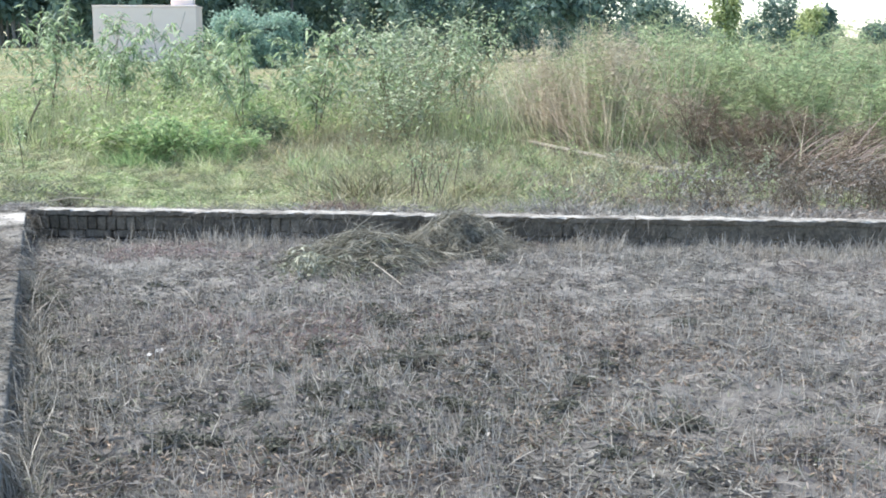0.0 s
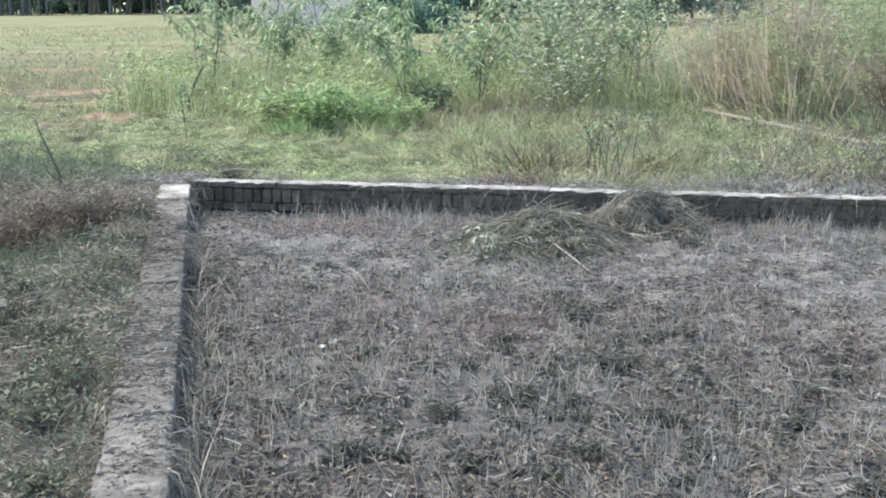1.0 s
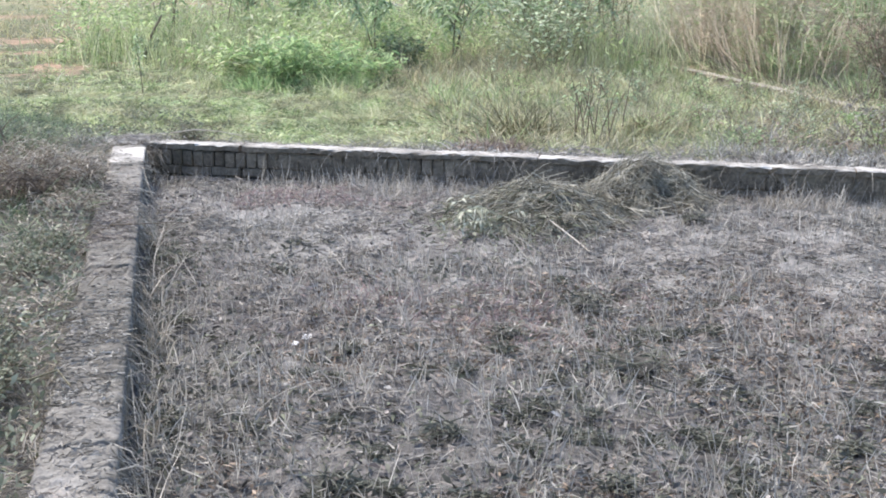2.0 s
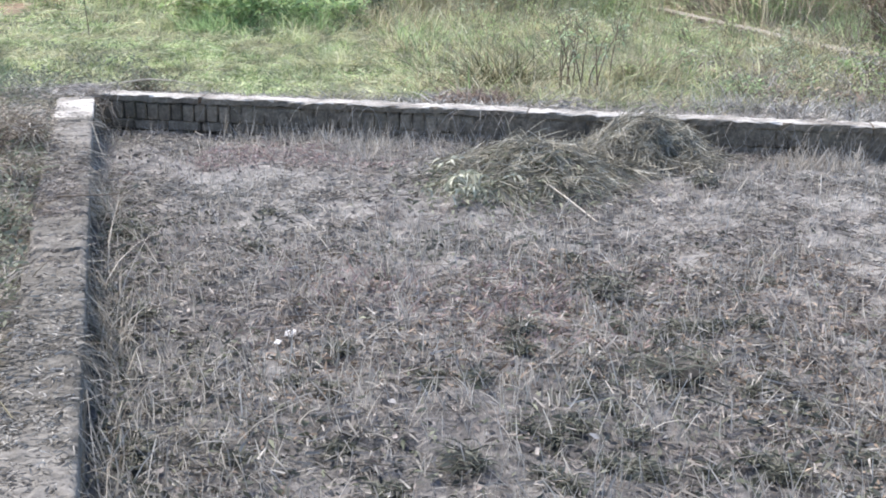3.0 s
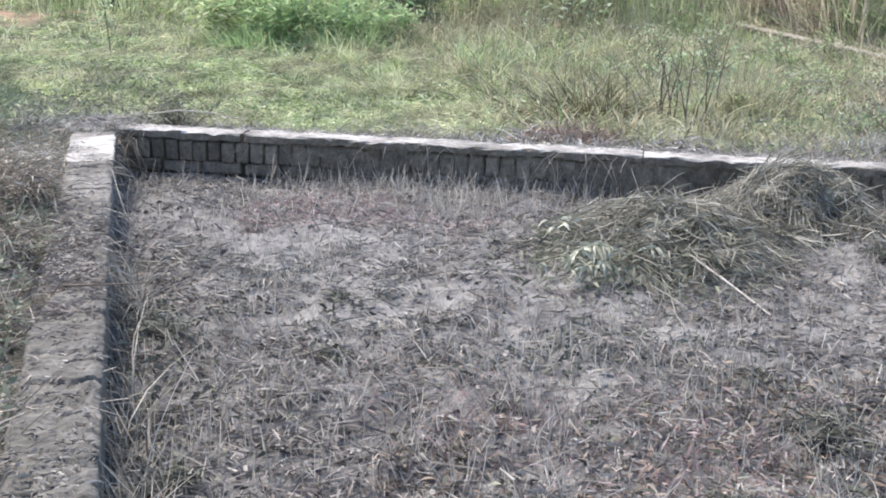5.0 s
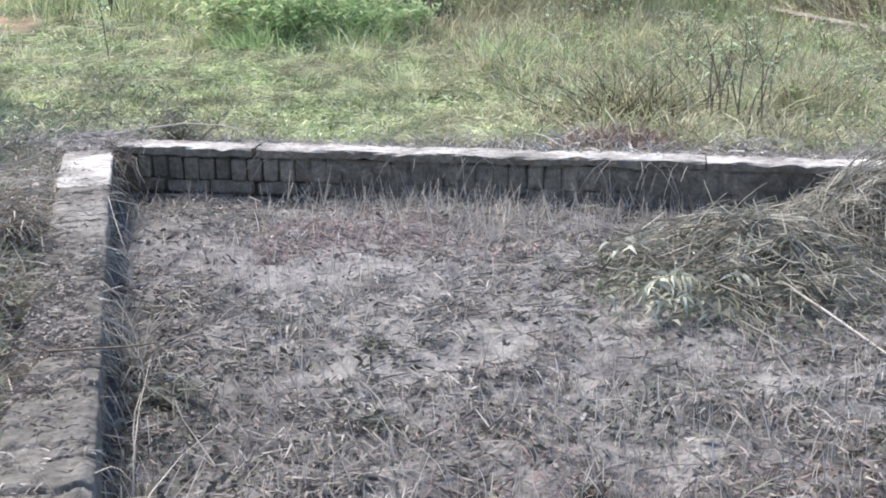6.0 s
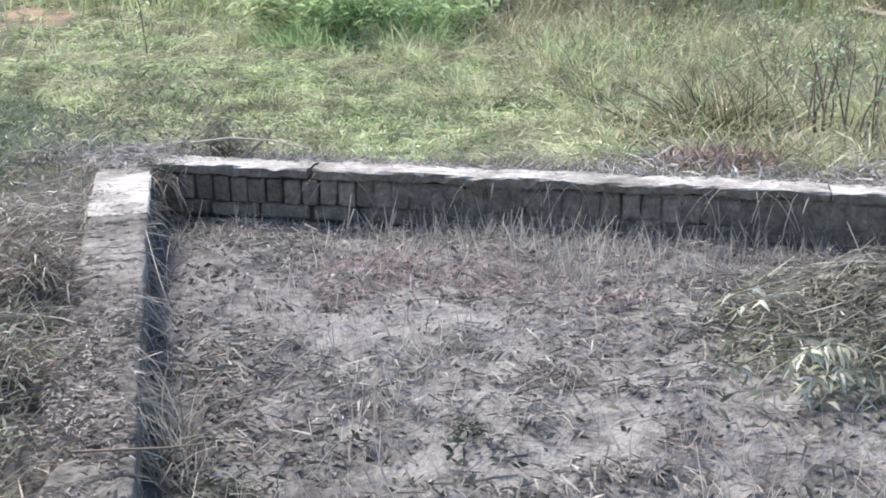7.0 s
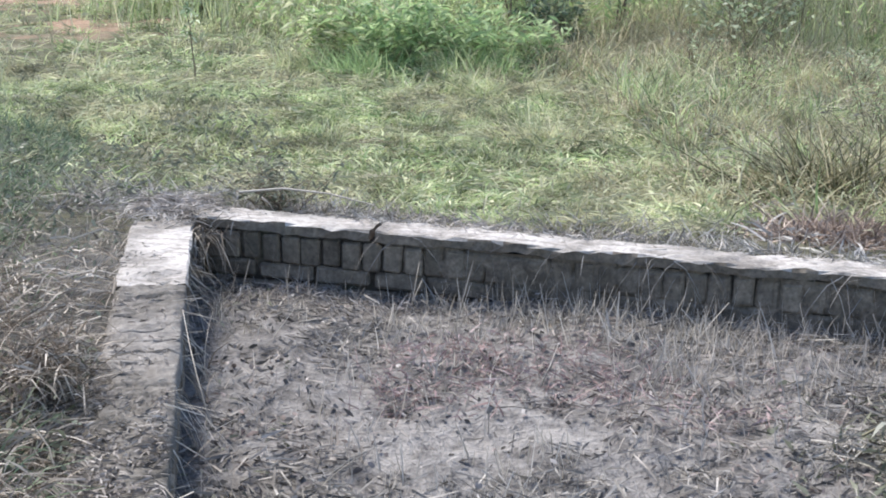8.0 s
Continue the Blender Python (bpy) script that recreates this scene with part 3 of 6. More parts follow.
def tussock(name, label, category, x, y, tall, spread, blades, width, mat, seed, lean=0.35, sag=0.35, group="", toward=(0, 0)):
    """A clump of long dry or green blades fanning from its foot."""
    r = np.random.default_rng(seed)
    root = tagged(new(name), label, category, group)
    root.location = (x, y, float(height(x, y)) - 0.02)
    def fan(n):
        P = np.concatenate([r.normal(0, spread * 0.3, (n, 2)), np.zeros((n, 1))], 1)
        D = upward(n, r, lean)
        D[:, :2] += P[:, :2] / max(spread, 0.01) * 0.5 + np.array(toward)
        D = unit(D)
        bend = np.zeros((n, 3))
        bend[:, :2] = D[:, :2] * r.uniform(0, 0.6, (n, 1))
        bend[:, 2] = -sag * r.uniform(0.1, 1.2, n)
        return ribbons(P, D, tall * r.uniform(0.45, 1.1, n), width * r.uniform(0.6, 1.3, n), bend, (1.0, 0.9, 0.6, 0.1), r)
    if blades < 100:
        add("foliage", mesh_of("foliage", *fan(blades), mat), root)
        return root
    add("foliage", mesh_of("foliage", *fan(blades - blades // 3), mat), root)
    sag, lean = sag * 1.5 + 0.1, lean * 1.25
    add("fringe", mesh_of("fringe", *fan(blades // 3), mat), root)
    return root


def tree(name, label, x, y, tall, crown_r, crown_from, leaves, size, leaf_mat, seed, narrow=1.0, trunk_r=0.12, group=""):
    """A tree: tapered trunk, limbs, and a crown of many small leaves in uneven clumps."""
    r = np.random.default_rng(seed)
    root = tagged(new(name), label, "tree", group)
    root.location = (x, y, float(height(x, y)) - 0.05)
    t = np.linspace(0, 1, 7)
    path = np.stack([r.normal(0, 0.03 * crown_r, 7).cumsum(), r.normal(0, 0.03 * crown_r, 7).cumsum(), tall * 0.92 * t], 1)
    wood = [tube(path, trunk_r, trunk_r * 0.25, 6)]
    centres = []
    for i in range(16):
        k = r.uniform(crown_from, 0.98)
        p0 = np.array([np.interp(k, t, path[:, c]) for c in range(3)])
        a = r.uniform(0, 2 * np.pi)
        shape = math.sin(math.pi * min(1, max(0.12, (k - crown_from) / (1.04 - crown_from)))) ** 0.6
        ln = crown_r * shape * r.uniform(0.5, 1.0)
        q = p0 + np.linspace(0, 1, 4)[:, None] * np.array([np.cos(a) * ln, np.sin(a) * ln, ln * r.uniform(0.2, 0.7) * narrow])
        wood.append(tube(q, trunk_r * 0.35, trunk_r * 0.1, 4))
        centres += [q[2], q[3]]
    add("trunk", mesh_of("trunk", *joined(wood), M_TRUNK), root)
    centres = np.array(centres)
    P = centres[r.integers(0, len(centres), leaves)]
    P = P + r.normal(0, 1, (leaves, 3)) * np.array([0.2, 0.2, 0.2 * narrow]) * crown_r
    D = flat(leaves, r, 0.6)
    bend = np.zeros((leaves, 3))
    bend[:, 2] = -0.4
    add("crown", mesh_of("crown", *ribbons(P, D, size * r.uniform(0.6, 1.3, leaves), size * 0.55 * r.uniform(0.6, 1.3, leaves), bend, (0.2, 1.0, 0.1), r), leaf_mat), root)
    return root


# ---- the plot's walls and the next plot's wall ----
def worn_top(root, a, b, thick):
    """The side wall's eroded top: brick courses on edge under dirt and worn cement, cracked across, crumbling along its outer edge."""
    us, vs = np.concatenate([np.arange(a, 8.2, 0.005), np.arange(8.2, b, 0.02)]), np.concatenate([[0.0, 0.004], np.linspace(0.012, thick - 0.008, 32), [thick + 0.004]])
    U, V = np.meshgrid(us, vs, indexing="ij")
    shift = 0.14 * (fbm(U * 2.3, V * 6 + 7, 3) - 0.5) + 0.04 * (fbm(U * 6, V * 16, 2) - 0.5)
    f = ((U + shift) / 0.083) % 1.0
    crack = 1 - smooth(0.0, 0.1, np.minimum(f, 1 - f))
    gone = smooth(0.44, 0.66, fbm(U * 4.5 + 13, V * 7, 3))
    course = (LATTICE[np.floor((U + shift) / 0.083).astype(int) % 256, 31] - 0.5) * 0.012
    cement_skin = 0.08 * np.exp(-(((U - 4.0) / 0.7) ** 2)) + 0.5 * np.exp(-(((U - 6.5) / 0.8) ** 2)) + 0.5 * np.exp(-(((U - 1.5) / 0.4) ** 2))
    Z = course * (1 - 0.6 * np.minimum(cement_skin, 1)) - 0.02 * crack * gone + 0.018 * (fbm(U * 9, V * 9 + 3, 3) - 0.5) + 0.017 * (fbm(U * 34, V * 34, 3) - 0.5)
    edge = 0.028 * fbm(U * 3 + 5, V * 0 + 1, 3) + 0.1 * np.exp(-(((U - 2.95) / 0.22) ** 2)) + 0.05 * np.exp(-(((U - 0.97 - 0.9) / 0.2) ** 2))
    Z = Z - 0.06 * smooth(thick - edge - 0.02, thick - edge + 0.04, V) - 0.02 * smooth(0.03, 0.0, V) * fbm(U * 14, V * 0 + 4, 2)
    Z[:, 0] -= 0.055
    Z[:, -1] -= 0.075
    W = V + np.where(V > thick * 0.8, 0.02 * (fbm(U * 5 + 2, V * 0, 3) - 0.5), 0.012 * (fbm(U * 8 + 9, V * 0, 3) - 0.5) * (V < 0.03))
    k = len(vs)
    i = (np.arange(len(us) - 1)[:, None] * k + np.arange(k - 1)[None, :]).ravel()
    me = mesh_of("worn_top", np.stack([U, -W, Z + WALL_TOP - 0.004], 2), np.stack([i, i + k, i + k + 1, i + 1], 1), M_WORN)
    at = me.attributes.new("skin", "FLOAT", "POINT")
    at.data.foreach_set("value", np.minimum(1, cement_skin * (0.4 + 1.2 * fbm(U * 5 + 40, V * 8, 3))).astype(np.float32).ravel())
    add("worn_top", me, root, "eroded brick and cement top, littered with dirt")


wall_back = low_wall("wall_back", (-3.2, 10.95), (8.0, 9.382), [(-0.07, 0.735, 0.004), (0.76, 3.0, 0.0), (3.006, 5.2, 0.004), (5.206, 7.6, 0.002), (7.606, 11.3, 0.004)],
                     "low sooty brick boundary wall with pale cement capping", False, 0.165)
def mud_coat(root, a, b):
    """Mortar smeared over the brick faces; the joints still show as grooves here and there."""
    xs, zs = np.arange(a, b, 0.0095), np.linspace(-0.12, WALL_TOP - 0.045, 40)
    X, Z = np.meshgrid(xs, zs, indexing="ij")
    wob = 0.045 * (fbm(X * 5, Z * 7 + 3, 3) - 0.5)
    def groove(v, pitch, wide):
        f = np.abs((v / pitch + 0.5) % 1.0 - 0.5) * pitch
        return 1 - smooth(wide * 0.4, wide, f)
    top, low = WALL_TOP - 0.055, WALL_TOP - 0.055 - 0.118
    upright = np.where(Z > low, groove(X + wob - 0.012, 0.085, 0.011), groove(X + wob + 0.12 * (np.floor((low - Z) / 0.078) % 2), 0.24, 0.011))
    level = np.maximum(1 - smooth(0.004, 0.01, np.abs(Z + wob * 0.6 - low)), 1 - smooth(0.004, 0.01, np.abs(Z + wob * 0.6 - low + 0.078)))
    under_cap = 1 - smooth(0.002, 0.012, np.abs(Z + wob * 0.5 - top))
    open_joint = smooth(0.5, 0.66, 0.6 * fbm(X * 3.2 + 8, Z * 6 + 20, 3) + 0.4 * fbm(X * 17 + 8, Z * 17 + 20, 2) - 0.015 + 0.1 * np.exp(-(((X - 0.9) / 0.7) ** 2)))
    Y = 0.004 + 0.016 * (fbm(X * 5, Z * 8 + 40, 3) - 0.5) + 0.007 * (fbm(X * 26, Z * 26, 2) - 0.5)
    Y = Y + 0.03 * np.maximum(upright, level) * open_joint + 0.016 * under_cap * smooth(0.4, 0.6, fbm(X * 5 + 30, Z * 0 + 2, 2)) + 0.02 * smooth(a + 0.3, a, X)
    k = len(zs)
    i = (np.arange(len(xs) - 1)[:, None] * k + np.arange(k - 1)[None, :]).ravel()
    add("mud_coat", mesh_of("mud_coat", np.stack([X, Y, Z], 2), np.stack([i, i + k, i + k + 1, i + 1], 1), M_MORTAR_CAPSHADE), root, "smeared grey mud mortar")


mud_coat(wall_back[0], 0.78, 11.1)
wall_side = low_wall("wall_side", (left_x(11.0), 11.0), (left_x(-2.0), -2.0),
                     [(0.05, 0.3, 0.02), (0.304, 0.97, 0.0)],
                     "low brick side wall with worn, littered cement capping", True)
worn_top(wall_side[0], 0.965, 13.5, 0.242)
low_wall("wall_next_plot", (next_x(14.9), 14.9), (next_x(78), 78.0), [(0.0, 4.5, 0.11), (4.52, 12.0, 0.115), (12.02, 28.0, 0.11), (28.03, 65.0, 0.11)],
                    "long low pale wall of the next plot, overgrown", False, 0.15)


# ---- building and far trees ----
def farm_room():
    root = tagged(new("farm_building"), "small limewashed pinkish-white flat-roofed room at the field's edge", "building")
    root.location = (-18.1, 90.0, -0.1)
    root.rotation_euler = (0, 0, radians(4))
    def box(name, mat, size, at, parent=root, label="", soft=0.03):
        bm = bmesh.new()
        bmesh.ops.create_cube(bm, size=1.0)
        bmesh.ops.scale(bm, vec=size, verts=bm.verts)
        bmesh.ops.translate(bm, vec=at, verts=bm.verts)
        bmesh.ops.bevel(bm, geom=bm.edges[:], offset=soft, segments=1, affect="EDGES")
        return part(name, bm, mat, parent, label)
    box("wall", M_PAINT, (7.2, 5.0, 3.95), (0, 2.5, 1.975))
    box("roof_slab", M_PAINT, (7.26, 5.06, 0.14), (0, 2.5, 4.02))
    box("stair_tower", M_PAINT, (1.6, 1.6, 1.9), (2.4, 3.2, 5.04), label="white limewashed stair head")


farm_room()

# rows of straight-trunked trees along the field's far edge
row_tree = tree("plantation_tree", "tall straight-trunked plantation tree with a dark crown", -60, 205, 17.0, 2.3, 0.3, 320, 1.4, M_HAZYLEAF, 5, trunk_r=0.22, group="plantation row")
r2 = random.Random(4)
for i in range(95):
    x = -112 + i * 1.0 + r2.uniform(-0.5, 0.5)
    y = 205 + r2.choice((0, 7, 14)) + r2.uniform(-1, 1)
    copy_thing(row_tree, pose(x, y, -0.1, 0, 0, r2.uniform(0, 360)) @ Matrix.Scale(r2.uniform(0.9, 1.1), 4))

back_tree = tree("grove_tree", "dark grove tree behind the plantation", -120, 245, 15.0, 5.0, 0.0, 360, 2.2, M_HAZYLEAF, 23, trunk_r=0.25, group="far grove")
for i in range(56):
    copy_thing(back_tree, pose(-155 + i * 3.4 + r2.uniform(-1, 1), 245 + r2.uniform(-8, 12), -0.2, 0, 0, r2.uniform(0, 360)) @ Matrix.Scale(r2.uniform(0.9, 1.2) * (1 if i < 45 else 0.7), 4))
dark_tree = tree("broadleaf_tree", "dense dark green broadleaf tree beyond the weeds", -9, 112, 13.0, 4.5, 0.06, 2800, 0.75, M_HAZYLEAF, 8, trunk_r=0.25, group="trees behind the field")
for x, y, k in ((-6.3, 130, 1.05), (-0.5, 128, 0.95), (-14.5, 118, 1.0), (-4, 108, 0.85), (0.5, 96, 0.7), (4.5, 104, 0.8), (9, 112, 0.72), (13, 120, 0.6), (-24, 125, 1.1), (-30, 130, 1.0), (-19, 122, 1.2), (-36, 138, 1.0), (16.5, 128, 0.5), (6.5, 92, 0.55), (2.0, 88, 0.5)):
    copy_thing(dark_tree, pose(x, y, -0.1, 0, 0, r2.uniform(0, 360)) @ Matrix.Scale(k, 4))
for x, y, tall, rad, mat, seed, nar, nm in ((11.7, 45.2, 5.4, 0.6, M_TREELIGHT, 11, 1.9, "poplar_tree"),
        (12.6, 48.2, 4.6, 0.5, M_HAZYLEAF, 12, 1.9, "slender_tree"),
        (36.44, 120.2, 5.0, 2.6, M_HAZYLEAF, 13, 1.0, "broadleaf_tree"),
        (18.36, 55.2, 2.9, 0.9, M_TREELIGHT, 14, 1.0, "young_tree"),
        (30.67, 90.2, 4.1, 0.7, M_HAZYLEAF, 15, 1.8, "conifer_tree"),
        (18.23, 95.2, 4.6, 2.4, M_HAZYLEAF, 16, 1.0, "broadleaf_tree"),
        (25.76, 120.2, 4.4, 3.0, M_HAZYLEAF, 17, 1.0, "broadleaf_tree"),
        (12.8, 80.2, 5.0, 2.2, M_HAZYLEAF, 18, 1.0, "broadleaf_tree"),
        (8.81, 70.2, 5.5, 2.2, M_HAZYLEAF, 19, 1.0, "broadleaf_tree")):
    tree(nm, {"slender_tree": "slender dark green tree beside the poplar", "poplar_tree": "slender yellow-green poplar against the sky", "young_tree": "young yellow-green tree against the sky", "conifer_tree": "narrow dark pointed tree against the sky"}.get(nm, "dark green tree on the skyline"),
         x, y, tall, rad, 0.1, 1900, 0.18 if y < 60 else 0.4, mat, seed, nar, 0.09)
for i in range(60):
    copy_thing(back_tree, pose(-150 + i * 2.0 + r2.uniform(-0.8, 0.8), 232 + r2.uniform(-4, 4), -1.0, 0, 0, r2.uniform(0, 360)) @ Matrix.Scale(r2.uniform(0.34, 0.46), 4))
low_tree = tree("hedge_tree", "low dark tree of the far hedge line", 90, 320, 6.0, 4.5, 0.05, 420, 1.2, M_HAZYLEAF, 21, trunk_r=0.2, group="far hedge")
for i in range(60):
    copy_thing(low_tree, pose(40 + i * 3.6 + r2.uniform(-1.5, 1.5), 330 + r2.uniform(-20, 20), -0.3, 0, 0, r2.uniform(0, 360)) @ Matrix.Scale(r2.uniform(0.5, 0.95), 4))
for x, y, tall, rad, seed in ((-8.9, 70.2, 2.9, 1.5, 31), (-7.6, 71.2, 2.7, 1.5, 32), (-6.7, 72.2, 2.9, 1.3, 34)):
    tree("willow_bush", "rounded pale blue-green bush before dark trees", x, y, tall, rad, 0.02, 5200, 0.2, M_WILLOW, seed, 1.0, 0.06, "willow bushes")

# ---- saplings and shrubs in the rough ground ----
for i, (x, y, tall, stems, spread) in enumerate(((-6.07, 22.1, 2.35, 3, 0.8), (-5.3, 23.4, 2.2, 2, 0.9), (-4.75, 25.5, 2.35, 3, 0.8), (-4.6, 24.4, 1.9, 3, 0.9), (-3.9, 25.6, 2.0, 2, 0.8), (-2.32, 19.2, 2.2, 2, 0.7), (-1.25, 19.1, 1.9, 3, 0.8),
                                                 (-0.2, 22.5, 1.9, 2, 0.7), (-7.0, 25.0, 1.9, 1, 0.7), (-3.3, 27.5, 2.0, 2, 0.8), (-0.6, 25.5, 2.0, 3, 0.9), (-6.6, 27.5, 2.1, 2, 0.8))):
    bush("sapling", "slender green sapling with drooping lance-shaped leaves", "sapling", x, y, tall, spread * 2.1, stems, 140 * stems + 90 if stems > 1 else 240, 0.17, 0.042, M_SAPLING, M_TWIG, 100 + i, start=0.34, droop=0.9, stem_r=0.012, group="saplings", twigs=7)
for i, (x, y) in enumerate(((-4.1, 22.2), (-3.4, 23.3), (-4.9, 22.4), (-1.8, 22.0), (-2.9, 21.2), (0.3, 20.6), (-1.0, 21.6), (-5.5, 25.0), (-1.9, 24.6), (0.9, 21.4))):
    bush("sapling", "young green sapling with a thin bare stem", "sapling", x, y, 1.7 + 0.04 * i, 1.2, 2 + i % 2, 330, 0.14, 0.036, M_SAPLING, M_STEM, 120 + i, start=0.45, droop=0.9, stem_r=0.011, group="saplings", twigs=6)
for i, (x, y, tall, spread, n) in enumerate(((0.35, 19.6, 1.75, 1.7, 4200), (0.7, 22.3, 1.9, 1.8, 4000), (-0.1, 18.2, 1.0, 1.1, 1800), (0.2, 19.2, 1.3, 1.3, 2400), (-0.2, 23.8, 2.0, 1.8, 3600), (1.6, 26.5, 2.1, 1.8, 3200))):
    bush("grey_green_shrub", "dense grey-green shrub with small oval leaves", "shrub", x, y, tall * 1.1, spread * 1.4, 11, int(n * 0.27), 0.085, 0.034, (M_GREYLEAF, M_SAPLING)[i % 2], M_STEM, 140 + i, start=0.25, droop=0.3, stem_r=0.008, group="grey-green shrubs", twigs=6)
for i, (x, y, tall, spread, n) in enumerate(((-3.75, 16.9, 0.5, 0.9, 1900), (-3.1, 16.6, 0.55, 1.0, 2200), (-2.55, 16.9, 0.5, 0.9, 1900), (-3.3, 17.6, 0.6, 1.0, 2000), (-2.1, 17.0, 0.4, 0.7, 1100), (-2.2, 19.9, 0.6, 0.9, 1800))):
    bush("green_weed_clump", "lush bright green leafy weed clump in the grass", "weed", x, y, tall, spread * 1.1, 14, int(n * 0.55), 0.13, 0.024, M_LUSH if i % 3 else M_TALLWEED, M_STEM, 160 + i, start=0.05, droop=0.35, stem_r=0.005, group="lush weeds", twigs=5, rise=0.55)
for i, (x, y) in enumerate(((-3.4, 16.3), (-2.7, 16.4), (-2.4, 16.5), (-3.9, 16.6))):
    tussock("green_tussock", "bright green grass tussock", "grass", x, y, r2.uniform(0.3, 0.45), 0.5, 350, 0.009, M_GRASS if i % 2 else M_LUSH, 170 + i, group="green tussocks")
for i in range(26):
    x, y = 2.1 + (i % 9) * 0.24 + r2.uniform(-0.25, 0.25), 18.9 + (i // 9) * 1.5 - (i % 9) * 0.12 + r2.uniform(-0.6, 0.6)
    tall = r2.uniform(1.0, 2.1)
    bush("plume_grass", "tall russet dry plume grass clump", "grass", max(x, next_x(y) + 0.75), y, tall, 0.85, 15, 1050, 0.11, 0.011, M_RUSSET if i % 2 else M_FEATHER, M_RUSSET, 180 + i, start=0.08, droop=0.2, stem_r=0.004, group="plume grass", twigs=8, rise=0.45)
for i, (x, y, tall, spread, n) in enumerate(((4.5, 19.2, 1.7, 1.3, 3200), (4.9, 20.6, 1.9, 1.5, 3600), (5.2, 17.4, 1.5, 1.3, 3000), (5.2, 19.5, 1.75, 1.6, 4200), (6.4, 20.5, 1.8, 1.8, 4400), (5.9, 18.2, 1.5, 1.5, 3800), (7.4, 22.0, 1.9, 1.8, 4000), (4.6, 22.5, 2.0, 1.8, 4200), (7.3, 18.8, 1.6, 1.6, 3800), (5.6, 24.0, 2.0, 2.0, 3800), (8.6, 21.0, 1.8, 1.8, 3600), (6.6, 16.4, 1.35, 1.3, 3200), (9.4, 24.0, 1.9, 2.0, 3200))):
    bush("feathery_shrub", "feathery green shrub with wispy tips", "shrub", x, y, tall, spread, 16, n, 0.14, 0.014, M_FEATHER, M_STEM, 200 + i, start=0.08, droop=0.1, stem_r=0.008, group="feathery shrubs", twigs=7)
for i, (x, y, tall, spread) in enumerate(((4.7, 13.7, 0.4, 0.8), (4.2, 14.2, 0.45, 0.7), (5.3, 13.5, 0.4, 0.8), (3.9, 16.0, 1.0, 0.9), (4.5, 15.4, 0.9, 0.9), (4.9, 15.2, 0.8, 0.9), (5.4, 14.6, 0.7, 0.9), (4.2, 15.4, 0.75, 0.8))):
    bush("dead_shrub", "dark brown dead shrub tangled with dry stalks", "shrub", x, y, tall, spread, 26, 1500, 0.13, 0.007, M_DEAD, M_TWIG, 220 + i, start=0.1, droop=0.3, stem_r=0.006, group="dead shrubs", twigs=8)
for i, (x, y, tx) in enumerate(((4.5, 15.2, 1.0), (4.9, 14.6, 0.9), (5.2, 14.0, 0.8), (5.5, 13.4, 0.7), (4.4, 14.2, 0.9), (6.3, 14.4, -0.5))):
    tussock("fallen_plume_grass", "long pinkish straw stalks fallen over sideways", "grass", x + 0.25, y - 0.7, 1.5, 1.2, 110, 0.011, (M_PINKSTALK, M_RUSSET)[i % 2], 230 + i, lean=0.5, sag=0.5, group="fallen stalks", toward=(tx, -0.35))
for i, (x, y, tall) in enumerate(((3.0, 17.0, 1.7), (3.25, 17.5, 1.6), (3.7, 24.0, 3.0), (5.3, 14.6, 1.5))):
    tussock("dry_reed", "pale dry upright reed stalks", "grass", x - 0.2, y, tall * 0.85, 0.7, 12, 0.008, M_RUSSET, 240 + i, lean=0.12, sag=0.03, group="dry reeds")

for i in range(16):
    x, y = 2.2 + (i % 6) * 0.36 + r2.uniform(-0.3, 0.3), 19.0 + (i // 6) * 1.6 - (i % 6) * 0.2 + r2.uniform(-0.5, 0.5)
    tussock("plume_grass", "upright tan plume grass clump with fine stalks", "grass", max(x, next_x(y) + 0.75), y, r2.uniform(1.4, 2.2), 0.8, 60, 0.008, M_RUSSET, 420 + i, lean=0.2, sag=0.06, group="plume grass")

bush("dark_weed", "dark green leafy weed beside the lush clump", "weed", -1.95, 18.6, 0.6, 0.9, 14, 900, 0.09, 0.03, M_DUSK, M_STEM, 249, start=0.1, stem_r=0.006, twigs=5)
# dead branch with leaves, thin sapling, twig bush and dry clumps behind the wall
dead_branch = bush("leafy_dead_branch", "dark leaning dead branch among small weeds", "branch", -5.85, 19.9, 0.4, 0.7, 7, 700, 0.06, 0.026, M_SAPLING, M_TWIG, 250, start=0.0, stem_r=0.008)
add("limb", mesh_of("limb", *tube([(-0.05, 0, 0), (0.02, 0, 0.28), (0.12, 0.02, 0.5), (0.25, 0.02, 0.72)], 0.026, 0.016, 6), M_TWIG), dead_branch, "thick dark bare limb")
bush("thin_sapling", "thin bare-stemmed sapling with few small leaves", "sapling", -4.62, 15.6, 0.78, 0.3, 1, 70, 0.05, 0.025, M_SAPLING, M_TWIG, 251, start=0.5, stem_r=0.009, twigs=6)
bush("twig_bush", "bare brown upright twig bush behind the wall", "shrub", 0.27, 12.5, 0.66, 0.42, 12, 150, 0.045, 0.02, M_SAPLING, M_TWIG, 252, start=0.45, stem_r=0.0075, twigs=2, foot=0.13)
tussock("dry_tussock", "arching dry grass tussock behind the wall", "grass", -0.35, 12.6, 0.58, 0.5, 800, 0.01, M_OLIVE, 253, lean=0.55, sag=0.5, group="dry tussocks", toward=(-0.15, 0))
tussock("dry_tussock", "olive grass tussock beside the twig bush", "grass", 0.62, 13.0, 0.42, 0.4, 500, 0.006, M_GRASS, 254, lean=0.35, group="dry tussocks")
